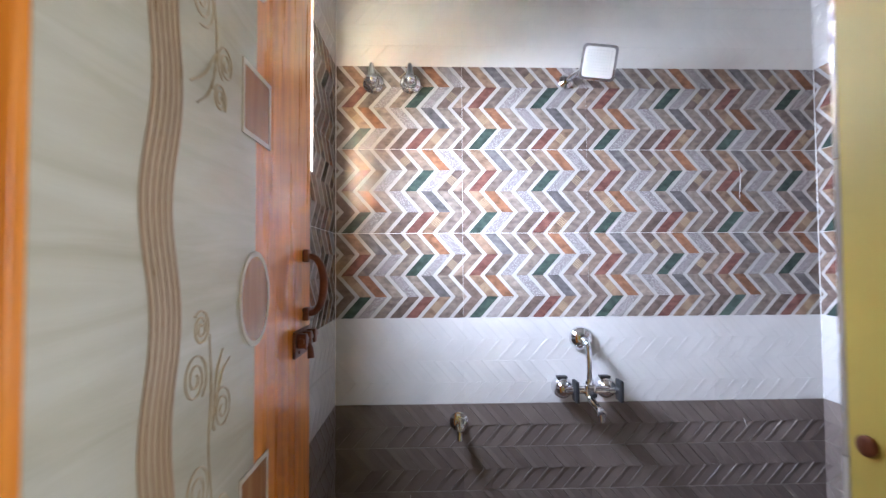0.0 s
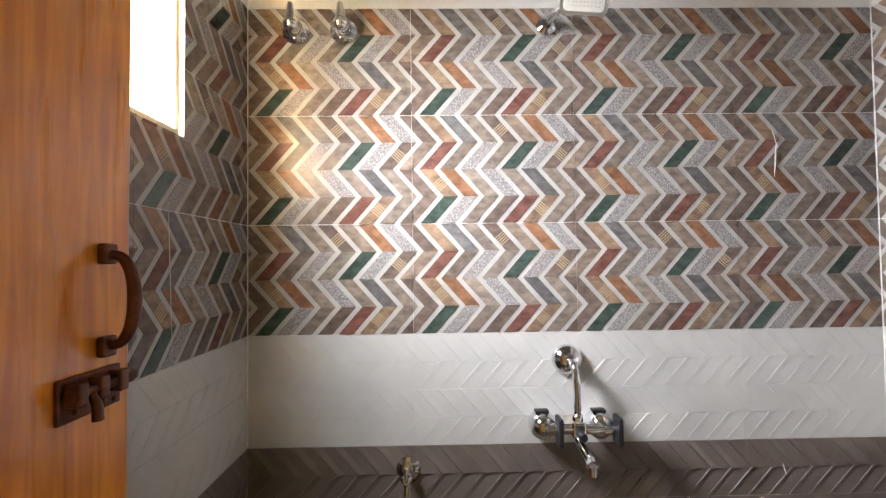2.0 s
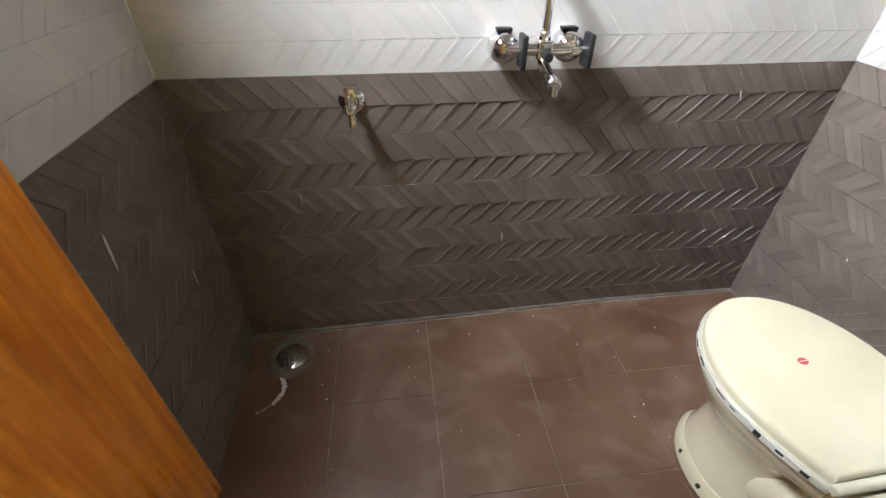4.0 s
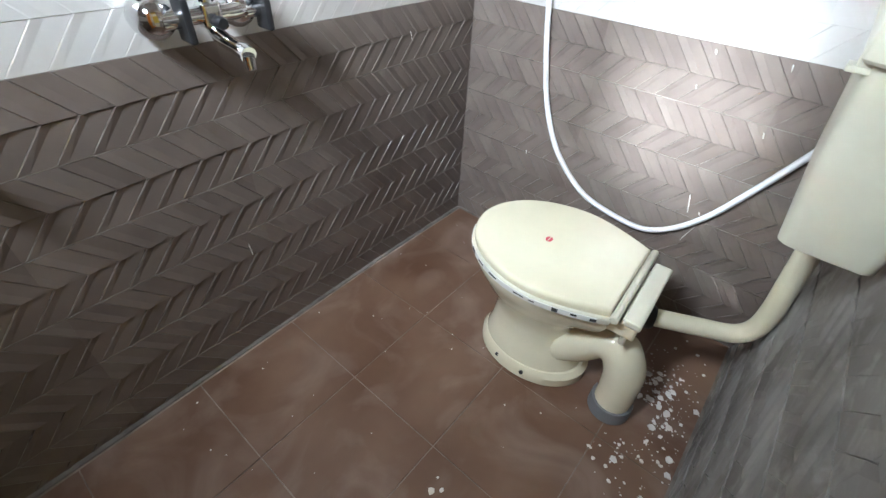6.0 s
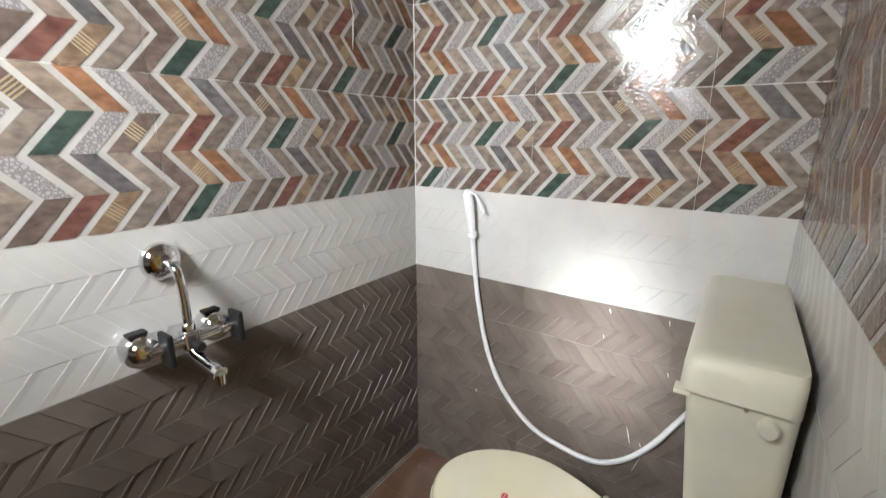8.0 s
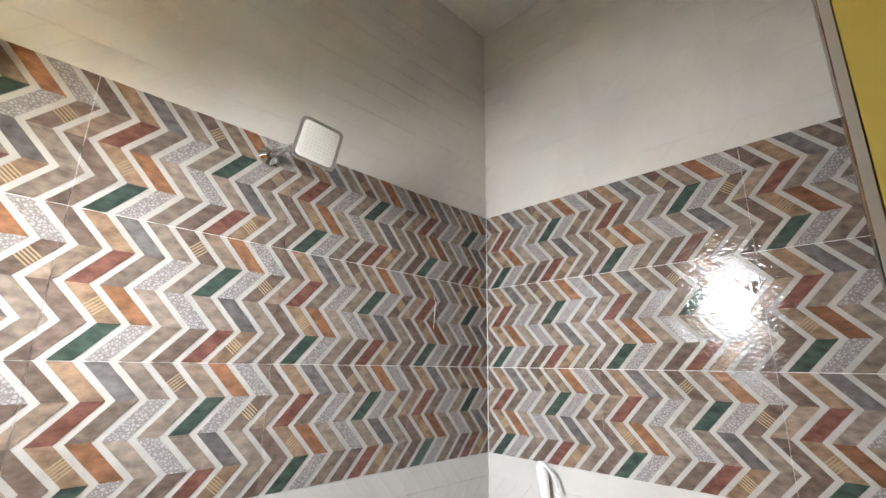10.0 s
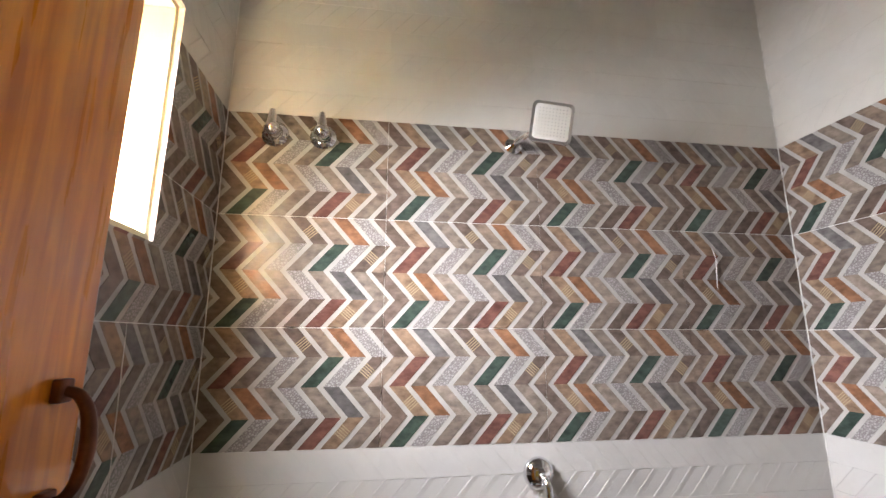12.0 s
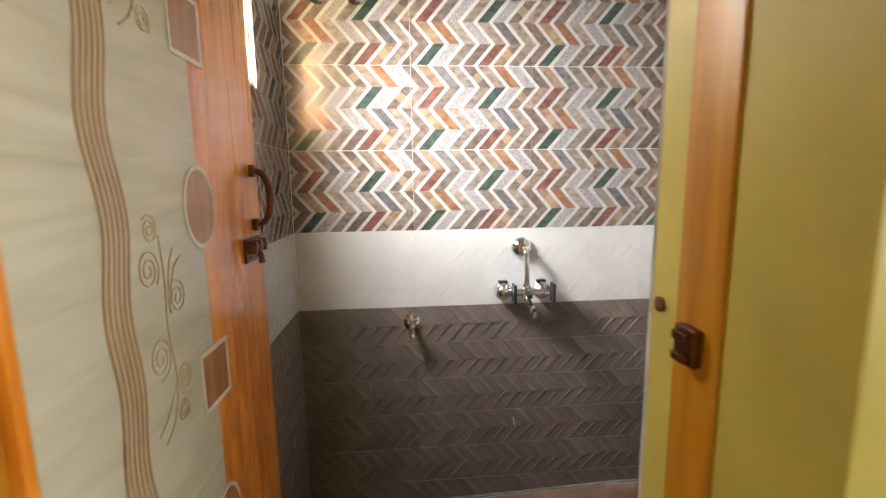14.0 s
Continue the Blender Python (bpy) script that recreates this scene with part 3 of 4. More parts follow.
def stopcock():
    t = thing("stopcock", "chrome concealed stopcock with a tapered upright lever", "stopcock", "stopcocks beside the window")
    part("flange", spin([(0, 0.036), (0.005, 0.037), (0.01, 0.033), (0.016, 0.024), (0.026, 0.022)], (0, -0.003, 0), (0, -1, 0)), M["chrome"], t)
    part("dome", spin([(0, 0.022), (0.012, 0.0235), (0.026, 0.021), (0.036, 0.014), (0.042, 0.004)], (0, -0.026, -0.002), (0, -1, 0)), M["chrome"], t)
    part("lever", tube([(0, -0.046, 0.004), (0, -0.048, 0.02), (0, -0.05, 0.038), (0, -0.051, 0.052)], [0.018, 0.014, 0.010, 0.007], count=14), M["chrome"], t)
    return t


stop_a = stopcock()
stop_a.matrix_basis = pose(0.134, 0, 1.945)
copy_thing(stop_a, pose(0.266, 0, 1.945))

shower = thing("shower_head", "square chrome overhead shower with a pale nozzle face", "shower head")
part("arm_flange", spin([(0, 0.026), (0.006, 0.026), (0.016, 0.014)], (0.826, -0.003, 1.955), (0, -1, 0)), M["chrome"], shower)
part("arm", tube([(0.826, -0.01, 1.955), (0.83, -0.06, 1.952), (0.842, -0.11, 1.95), (0.86, -0.15, 1.955)], 0.009), M["chrome"], shower)
part("ball_joint", spin([(0, 0.008), (0.006, 0.017), (0.016, 0.020), (0.026, 0.017), (0.034, 0.011)], (0.856, -0.138, 1.953), (0.35, -0.9, 0.1), count=18), M["chrome"], shower)
head_pose = look((0.877, -0.182, 1.945), (0.80, -0.75, 1.858)) @ Matrix.Rotation(radians(8), 4, "Z")


def round_square(s, r, count=8):
    out = []
    for cx, cy, a0 in ((s - r, s - r, 0), (r - s, s - r, 90), (r - s, r - s, 180), (s - r, r - s, 270)):
        out += [(cx + r * math.cos(radians(a0 + 90 * i / count)), cy + r * math.sin(radians(a0 + 90 * i / count))) for i in range(count + 1)]
    return out


bm = slab(round_square(0.056, 0.015), -0.002, 0.012, 0.006)
bm.transform(head_pose)
head = part("head", bm, M["chrome"], shower)
bm = slab(round_square(0.048, 0.011), 0.0, 0.004, 0.002)
bm.transform(head_pose @ Matrix.Rotation(math.pi, 4, "Y"))
face = part("face", bm, M["shower_face"], shower, "pale plastic nozzle face")
bm = bmesh.new()
for i in range(9):
    for j in range(9):
        spin([(0, 0.0022), (0.0015, 0.0018)], (-0.036 + 0.009 * i, -0.036 + 0.009 * j, 0.004), (0, 0, 1), bm, 6)
bm.transform(head_pose @ Matrix.Rotation(math.pi, 4, "Y"))
tagged(part("nozzles", bm, M["nozzle"], face), kind="stuff")

# ---- toilet ----
toilet = thing("toilet", "ivory ceramic toilet with closed lid and exposed trap", "toilet", at=(1.333, -0.827, 0), turn=3.0)


def egg(scale_x=1.0, grow=0.0, y_shift=0.0, count=56, back=0.137):
    """Outline of the seat: blunt at the hinge, round in front."""
    hw, mid, front = 0.190 * scale_x + grow, 0.18, 0.235 + grow
    pts = []
    for i in range(count // 2 + 1):
        a = math.pi * i / (count // 2)
        pts.append((hw * math.cos(a), mid + front * math.sin(a) + y_shift))
    n = count // 4
    bw = back * scale_x + grow
    for i in range(1, n + 1):
        s = i / n
        pts.append((-(hw + (bw - hw) * s ** 1.6), mid - (mid + grow) * s + y_shift))
    for i in range(n, 0, -1):
        s = i / n
        pts.append(((hw + (bw - hw) * s ** 1.6), mid - (mid + grow) * s + y_shift))
    return pts


def ellipse(cx, cy, rx, ry, z, count):
    return [(cx + rx * math.cos(2 * math.pi * i / count), cy + ry * math.sin(2 * math.pi * i / count), z) for i in range(count)]


K = len(egg())
rim = egg(0.93, -0.004)
rings = [ellipse(0, 0.19, 0.112, 0.150, 0.0, K), ellipse(0, 0.19, 0.110, 0.148, 0.05, K), ellipse(0, 0.195, 0.096, 0.132, 0.09, K),
         ellipse(0, 0.20, 0.090, 0.122, 0.15, K), ellipse(0, 0.20, 0.098, 0.132, 0.20, K), ellipse(0, 0.20, 0.130, 0.168, 0.25, K),
         [(x * 0.93, (y - 0.2) * 0.94 + 0.2, 0.305) for x, y in rim], [(x, y, 0.335) for x, y in rim], [(x, y, 0.362) for x, y in rim]]
bowl = part("bowl", loft(rings), M["ceramic"], toilet)
part("rear_ledge", boxes(((-0.108, -0.056, 0.318), (0.108, 0.03, 0.360)), bevel=0.008), M["ceramic"], bowl)
part("foot", loft([ellipse(0, 0.185, 0.124, 0.165, 0.0, K), ellipse(0, 0.185, 0.124, 0.165, 0.028, K), ellipse(0, 0.187, 0.114, 0.153, 0.042, K)]), M["ceramic"], bowl)
for x, y in ((-0.118, 0.16), (-0.107, 0.245)):
    part("bolt_hole", spin([(0, 0.006), (0.004, 0.006)], (x - 0.005, y, 0.026), (-1, 0, 0.2), count=12), M["ink"], bowl)
part("trap", tube([(-0.01, 0.12, 0.10), (-0.02, 0.065, 0.145), (-0.03, 0.01, 0.205), (-0.040, -0.034, 0.215), (-0.046, -0.066, 0.165), (-0.047, -0.074, 0.09), (-0.047, -0.074, 0.035)],
                  [0.062, 0.057, 0.050, 0.050, 0.051, 0.048, 0.047], count=22), M["ceramic"], toilet, "curved ceramic trap pipe")
part("floor_collar", spin([(0, 0.056), (0.036, 0.055), (0.041, 0.053), (0.041, 0.049)], (-0.047, -0.074, 0.0), (0, 0, 1)), M["grey_pvc"], toilet, "grey plastic floor collar")
seat = part("seat", slab(egg(1.0, 0.0), 0.362, 0.380, 0.006), M["plastic"], toilet)
lid = part("lid", slab(egg(0.985, -0.004), 0.381, 0.402, 0.011), M["ceramic"], toilet)
logo_bm = loft([[(x, y, z) for x, y in disc_on_plane(-0.002, 0.218, 0.011, 0.0085)] for z in (0.4015, 0.4026)])
part("printed_mark", logo_bm, M["logo_red"], lid, "small red oval print")
part("mark_gap", boxes(((-0.012, 0.2172, 0.4025), (0.010, 0.2188, 0.403))), M["ceramic"], lid, smooth=False)
part("hinge_bar", spin([(0, 0.008), (0.002, 0.0095), (0.286, 0.0095), (0.288, 0.008)], (-0.144, -0.006, 0.387), (1, 0, 0), count=18), M["plastic"], toilet)
part("hinge_plate", boxes(((-0.118, -0.060, 0.362), (0.118, -0.018, 0.381)), bevel=0.006), M["plastic"], toilet)
for x in (-0.12, 0.12):
    part("hinge_bolt", spin([(0, 0.008), (0.07, 0.008)], (x * 0.83, -0.035, 0.295), (0, 0, 1), count=10), M["plastic"], toilet)


def edge_tape(i0, i1, z0, z1, grow, material, name, label=""):
    o = egg(1.0, grow)
    inner = egg(1.0, grow - 0.0012)
    bm = bmesh.new()
    rows = [[bm.verts.new((*o[i % K], z0)), bm.verts.new((*o[i % K], z1)), bm.verts.new((*inner[i % K], z1)), bm.verts.new((*inner[i % K], z0))] for i in range(i0, i1 + 1)]
    for a, b in zip(rows, rows[1:]):
        for k in range(4):
            bm.faces.new((a[k], a[(k + 1) % 4], b[(k + 1) % 4], b[k]))
    return part(name, bm, material, seat, label)


edge_tape(16, 40, 0.3635, 0.3775, 0.0016, M["tape"], "printed_tape", "white tape with black print")
for i0, i1, z0, z1 in ((20, 21, 0.366, 0.376), (22, 23, 0.3685, 0.3735), (24, 25, 0.3685, 0.3735), (27, 28, 0.3695, 0.3725), (29, 30, 0.3695, 0.3725), (33, 34, 0.365, 0.376), (36, 37, 0.3685, 0.374), (39, 40, 0.366, 0.374)):
    edge_tape(i0, i1, z0, z1, 0.0022, M["ink"], "print_bar")

# ---- cistern and flush pipe ----
CX0, CX1, CY0, CY1 = 1.110, 1.560, YF + 0.014, -0.966
cistern = thing("cistern", "ivory plastic wall-hung flush cistern above the toilet", "cistern")


def rect_ring(x0, x1, y0, y1, z, r=0.018, count=5):
    out = []
    for cx, cy, a0 in ((x1 - r, y1 - r, 0), (x0 + r, y1 - r, 90), (x0 + r, y0 + r, 180), (x1 - r, y0 + r, 270)):
        out += [(cx + r * math.cos(radians(a0 + 90 * i / count)), cy + r * math.sin(radians(a0 + 90 * i / count)), z) for i in range(count + 1)]
    return out


part("tank", loft([rect_ring(CX0 + 0.034, CX1 - 0.034, CY0, CY1 - 0.034, 0.714), rect_ring(CX0 + 0.022, CX1 - 0.022, CY0, CY1 - 0.026, 0.721),
                   rect_ring(CX0 + 0.018, CX1 - 0.018, CY0, CY1 - 0.024, 0.738), rect_ring(CX0 + 0.006, CX1 - 0.006, CY0, CY1 - 0.002, 0.958)]), M["plastic"], cistern)
part("tank_lid", loft([rect_ring(CX0 + 0.001, CX1 - 0.001, CY0, CY1 + 0.003, 0.950), rect_ring(CX0 - 0.002, CX1 + 0.002, CY0, CY1 + 0.005, 0.954),
                       rect_ring(CX0, CX1, CY0, CY1 + 0.004, 0.988), rect_ring(CX0 + 0.004, CX1 - 0.004, CY0, CY1, 1.000),
                       rect_ring(CX0 + 0.012, CX1 - 0.012, CY0, CY1 - 0.008, 1.008), rect_ring(CX0 + 0.03, CX1 - 0.03, CY0, CY1 - 0.02, 1.010)]), M["plastic"], cistern)
for x in (CX0 + 0.09, CX1 - 0.13):
    part("wall_hanger", boxes(((x, YF + 0.001, 0.86), (x + 0.04, CY0 + 0.002, 0.93)), bevel=0.002), M["grey_pvc"], cistern)
part("flush_button", spin([(0, 0.0125), (0.012, 0.0125), (0.016, 0.010)], (CX0 + 0.009, -1.068, 0.930), (-1, 0, 0)), M["plastic"], cistern)
for dz in (0.0, 0.013):
    part("screw_hole", spin([(0, 0.003), (0.002, 0.003)], (CX0 + 0.008, -1.042, 0.945 + dz), (-1, 0, 0), count=10), M["grey_pvc"], cistern)
part("bracket", boxes(((CX0 + 0.012, CY1 - 0.010, 0.938), (CX0 + 0.038, CY1 + 0.012, 0.945)), ((CX0 + 0.012, CY1 - 0.010, 0.945), (CX0 + 0.017, CY1 + 0.005, 0.966)),
                      ((CX0 + 0.033, CY1 - 0.010, 0.945), (CX0 + 0.038, CY1 + 0.005, 0.966)), bevel=0.0015), M["plastic"], cistern)

flush = thing("flush_pipe", "cream plastic flush pipe bent from cistern to toilet", "pipe")
part("pipe", tube([(1.437, -1.066, 0.73), (1.441, -1.072, 0.60), (1.447, -1.082, 0.47), (1.450, -1.088, 0.395), (1.450, -1.084, 0.335), (1.438, -1.056, 0.302), (1.408, -0.985, 0.295), (1.36, -0.89, 0.297)], 0.022, count=20), M["pvc"], flush)
part("rubber_joint", spin([(0, 0.030), (0.018, 0.031), (0.026, 0.026)], (1.352, -0.872, 0.298), (0.3, -0.95, 0), count=20), M["black_plastic"], flush)
part("pipe_nut", spin([(0, 0.028), (0.024, 0.03), (0.028, 0.026)], (1.437, -1.066, 0.70), (0, 0, 1), count=12), M["pvc"], flush)

# ---- health faucet with hose ----
faucet = thing("health_faucet", "white hand spray on a hook with hanging white hose", "hand spray")
part("wall_hook", boxes(((W - 0.022, -0.250, 1.092), (W - 0.002, -0.222, 1.116)), bevel=0.005), M["hose"], faucet)
part("hook_arm", tube([(W - 0.02, -0.236, 1.104), (W - 0.04, -0.262, 1.112), (W - 0.046, -0.285, 1.10), (W - 0.044, -0.302, 1.07), (W - 0.04, -0.31, 1.045)], 0.004, count=10), M["hose"], faucet)
part("spray_handle", tube([(W - 0.032, -0.243, 1.108), (W - 0.032, -0.250, 1.07), (W - 0.03, -0.256, 1.02), (W - 0.027, -0.260, 0.975)], [0.016, 0.0175, 0.0145, 0.013], count=16), M["hose"], faucet)
part("hose_nut", spin([(0, 0.0125), (0.004, 0.0165), (0.018, 0.0175), (0.024, 0.013)], (W - 0.026, -0.262, 0.955), (0, 0, 1), count=14), M["hose"], faucet)
part("hose", tube([(W - 0.026, -0.262, 0.96), (W - 0.02, -0.272, 0.84), (W - 0.017, -0.292, 0.70), (W - 0.016, -0.332, 0.54), (W - 0.016, -0.40, 0.41), (W - 0.016, -0.51, 0.31), (W - 0.016, -0.62, 0.277),
                   (W - 0.016, -0.73, 0.272), (W - 0.016, -0.81, 0.315), (W - 0.016, -0.88, 0.395), (W - 0.016, -0.945, 0.51), (W - 0.02, -0.995, 0.61), (W - 0.04, -1.025, 0.68), (W - 0.055, -1.04, 0.715)], 0.0085, count=12), M["hose"], faucet)
wall_valve = thing("wall_valve", "chrome angle valve on the wall behind the cistern", "valve")
part("flange", spin([(0, 0.026), (0.005, 0.026), (0.014, 0.014)], (W - 0.003, -1.04, 0.73), (-1, 0, 0)), M["chrome"], wall_valve)
part("valve_body", spin([(0, 0.011), (0.045, 0.011), (0.06, 0.013), (0.066, 0.009)], (W - 0.012, -1.04, 0.73), (-1, 0, 0), count=18), M["chrome"], wall_valve)

# ---- floor drain ----
dz = floor_z(0.152, 0)
drain = thing("floor_drain", "round chrome floor drain set in grey mortar", "drain", at=(0.152, -0.118, dz))
part("mortar_ring", spin([(0, 0.085), (0.002, 0.080), (0.003, 0.058), (0.001, 0.055)], (0, 0, 0), (0, 0, 1)), M["mortar"], drain)
part("grate", spin([(0.0, 0.052), (0.005, 0.052), (0.008, 0.046), (0.014, 0.030), (0.017, 0.012), (0.0175, 0.002)], (0, 0, 0.001), (0, 0, 1)), M["chrome"], drain)
for ring, r, n in ((0, 0.040, 14), (1, 0.026, 9)):
    for i in range(n):
        a = 2 * math.pi * i / n
        part("drain_hole", spin([(0, 0.0035), (0.003, 0.0035)], (r * math.cos(a), r * math.sin(a), 0.0085 + 0.006 * ring), (0.3 * math.cos(a), 0.3 * math.sin(a), 1), count=8), M["ink"], drain)

# ---- plaster flakes and streaks ----
rng = random.Random(7)


def flakes(name, spots, label):
    bm = bmesh.new()
    for x, y, r, h in spots:
        n = rng.randint(5, 8)
        a0 = rng.random() * 6
        pts = [(x + r * rng.uniform(0.6, 1.2) * math.cos(a0 + 2 * math.pi * i / n), y + r * rng.uniform(0.6, 1.2) * math.sin(a0 + 2 * math.pi * i / n)) for i in range(n)]
        z = floor_z(x, y) + 0.0006
        loft([[(px, py, z) for px, py in pts], [(x + (px - x) * 0.75, y + (py - y) * 0.75, z + h) for px, py in pts]], True, bm)
    return tagged(part(name, bm, M["flake"], smooth=False), label, "debris", kind="stuff")


spots = []
for _ in range(420):
    x, y = rng.gauss(1.35, 0.11), rng.gauss(-1.0, 0.06)
    if YF + 0.01 < y < -0.90 and not (abs(x - 1.30) < 0.07 and abs(y + 0.94) < 0.07):
        r = rng.choice([0.0012, 0.0012, 0.0015, 0.0015, 0.002, 0.002, 0.003, 0.004, 0.006, 0.010])
        spots.append((x, y, r, min(0.003, r * 0.35)))
flakes("plaster_crumbs", spots, "white plaster crumbs scattered behind the toilet trap")
spots = [(0.813, -0.684, 0.010, 0.002), (0.83, -0.70, 0.006, 0.002), (0.80, -0.725, 0.005, 0.001), (0.845, -0.675, 0.004, 0.001)]
for _ in range(70):
    spots.append((rng.uniform(0.1, 1.65), rng.uniform(-1.08, -0.03), rng.choice([0.001, 0.0015, 0.002, 0.003]), 0.0008))
flakes("plaster_specks", spots, "small white plaster specks on the brown floor")
trail = smooth_path([(0.098, -0.135, 0), (0.112, -0.175, 0), (0.135, -0.205, 0), (0.142, -0.245, 0), (0.122, -0.285, 0), (0.078, -0.315, 0)], 7)
spots = [(p.x + rng.uniform(-0.002, 0.002), p.y + rng.uniform(-0.002, 0.002), rng.uniform(0.005, 0.009) * (0.5 if i > 28 else 1.0), 0.0015) for i, p in enumerate(trail)]
flakes("plaster_trail", spots, "dried white plaster trail beside the floor drain")


def streak(a, b, width, name="plaster_streak"):
    a, b = Vector(a), Vector(b)
    bm = tube([a, a.lerp(b, 0.3) + Vector((0, 0, 0.002)), a.lerp(b, 0.7), b], [width * 0.4, width, width * 0.8, width * 0.3], count=6, steps=4)
    return tagged(part(name, bm, M["flake"]), "thin dried white plaster streak on the tiles", "streak", "plaster streaks")


for a, b, w in (((0.842, -0.0052, 0.325), (0.846, -0.0052, 0.285), 0.0016), ((0.0052, -0.391, 0.66), (0.0052, -0.403, 0.585), 0.0022),
                ((0.0052, -0.184, 0.40), (0.0052, -0.186, 0.352), 0.0016), ((1.462, -0.0052, 1.62), (1.455, -0.0052, 1.53), 0.0016),
                ((1.452, -0.0052, 1.66), (1.466, -0.0052, 1.61), 0.001), ((0.262, -0.0052, 0.50), (0.262, -0.0052, 0.455), 0.0008),
                ((1.45, -0.0052, 0.745), (1.46, -0.0052, 0.715), 0.001), ((1.7448, -0.86, 0.34), (1.7448, -0.84, 0.28), 0.001),
                ((1.7448, -0.724, 0.797), (1.7448, -0.730, 0.786), 0.0026), ((1.7448, -0.714, 0.712), (1.7448, -0.718, 0.700), 0.0018),
                ((1.7448, -0.812, 0.43), (1.7448, -0.826, 0.375), 0.0018), ((1.7448, -0.852, 0.388), (1.7448, -0.858, 0.378), 0.0022),
                ((1.7448, -0.884, 0.80), (1.7448, -0.888, 0.785), 0.0016), ((1.7448, -0.898, 0.645), (1.7448, -0.903, 0.63), 0.0014),
                ((1.7448, -0.28, 0.368), (1.7448, -0.284, 0.357), 0.0018),
                ((0.0052, -0.36, 1.41), (0.0052, -0.345, 1.12), 0.0009)):
    streak(a, b, w)

# ---- mortar fillet round the floor ----
for a, b in (((0.0, -0.014), (W, 0.0)), ((W - 0.012, YF), (W, -0.014)), ((0.0, YF + 0.2), (0.016, -0.014)), ((DX1 + 0.02, YF), (W - 0.012, YF + 0.012))):
    floor_sheet("mortar_edge", a[0], b[0], a[1], b[1], 0.0022, M["mortar"], floor)

# ---- floor tiles ----
FT = 0.298
fx = [0.0] + [FT * i for i in range(1, 6)] + [W]
fy = [-1.16, -0.915, -0.617, -0.319, -0.021]
for i in range(len(fx) - 1):
    for j in range(len(fy) - 1):
        floor_sheet("floor_tile", fx[i] + 0.0016, fx[i + 1] - 0.0016, fy[j] + 0.0016, fy[j + 1] - 0.0016, 0.0, M["floor_tile"], floor)


# ---- wall tiles: each a piece with its own relief ----
PITCH = TW / 8


def clip(poly, u0, u1, v0, v1):
    for axis, lim, sign in ((0, u0, 1), (0, u1, -1), (1, v0, 1), (1, v1, -1)):
        out = []
        for i, p in enumerate(poly):
            q = poly[i - 1]
            dp, dq = sign * (p[axis] - lim), sign * (q[axis] - lim)
            if (dp >= 0) != (dq >= 0):
                t = dq / (dq - dp)
                out.append((q[0] + (p[0] - q[0]) * t, q[1] + (p[1] - q[1]) * t))
            if dp >= 0:
                out.append(p)
        poly = out
        if len(poly) < 3:
            return []
    return poly


ROWS_CHEV = (("tan", "blue", "gray2", "dgray*", "tan2", "orange", "pebble", "dgray"),
             ("red", "gray", "pebble", "gray2", "green", "pebble", "dgray*", "tan2"),
             ("tan*", "orange", "gray2", "pebble", "gray", "blue", "gray2", "dgray"),
             ("green", "pebble", "gray", "dgray", "red", "tan*", "gray", "dgray"))
SLOTS = ["chev_base", "gray", "gray2", "dgray", "tan", "tan2", "blue", "green", "red", "orange", "pebble", "hatch"]


def solid(bm, poly, height, base, slot):
    """A raised piece over a flat outline, its top at height(u, v)."""
    if len(poly) < 3:
        return
    top = [bm.verts.new((u, v, height(u, v))) for u, v in poly]
    low = [bm.verts.new((u, v, base)) for u, v in poly]
    faces = [bm.faces.new(top)]
    k = len(poly)
    for i in range(k):
        faces.append(bm.faces.new((low[i], low[(i + 1) % k], top[(i + 1) % k], top[i])))
    for f in faces:
        f.material_index = slot


def dedupe(poly):
    out = []
    for p in poly:
        if not out or abs(p[0] - out[-1][0]) + abs(p[1] - out[-1][1]) > 1e-6:
            out.append(p)
    while len(out) > 1 and abs(out[0][0] - out[-1][0]) + abs(out[0][1] - out[-1][1]) < 1e-6:
        out.pop()
    return out


RELIEF = {"dark": 0.0046, "white": 0.0018, "white_top": 0.0012}
TONE = random.Random(11)
FACETS = {"slash": ((0.0, 0.012, 0.2, 0.6), (0.012, 0.03, 0.6, 1.0), (0.03, 0.34, 1.0, 0.16), (0.34, 1.0, 0.16, 0.42)), "back": ((0.0, 0.06, 0.35, 0.65), (0.06, 0.42, 0.65, 0.2), (0.42, 1.0, 0.2, 0.35))}
SOFT = {"dark": 1.25, "white": 0.8, "white_top": 0.6}


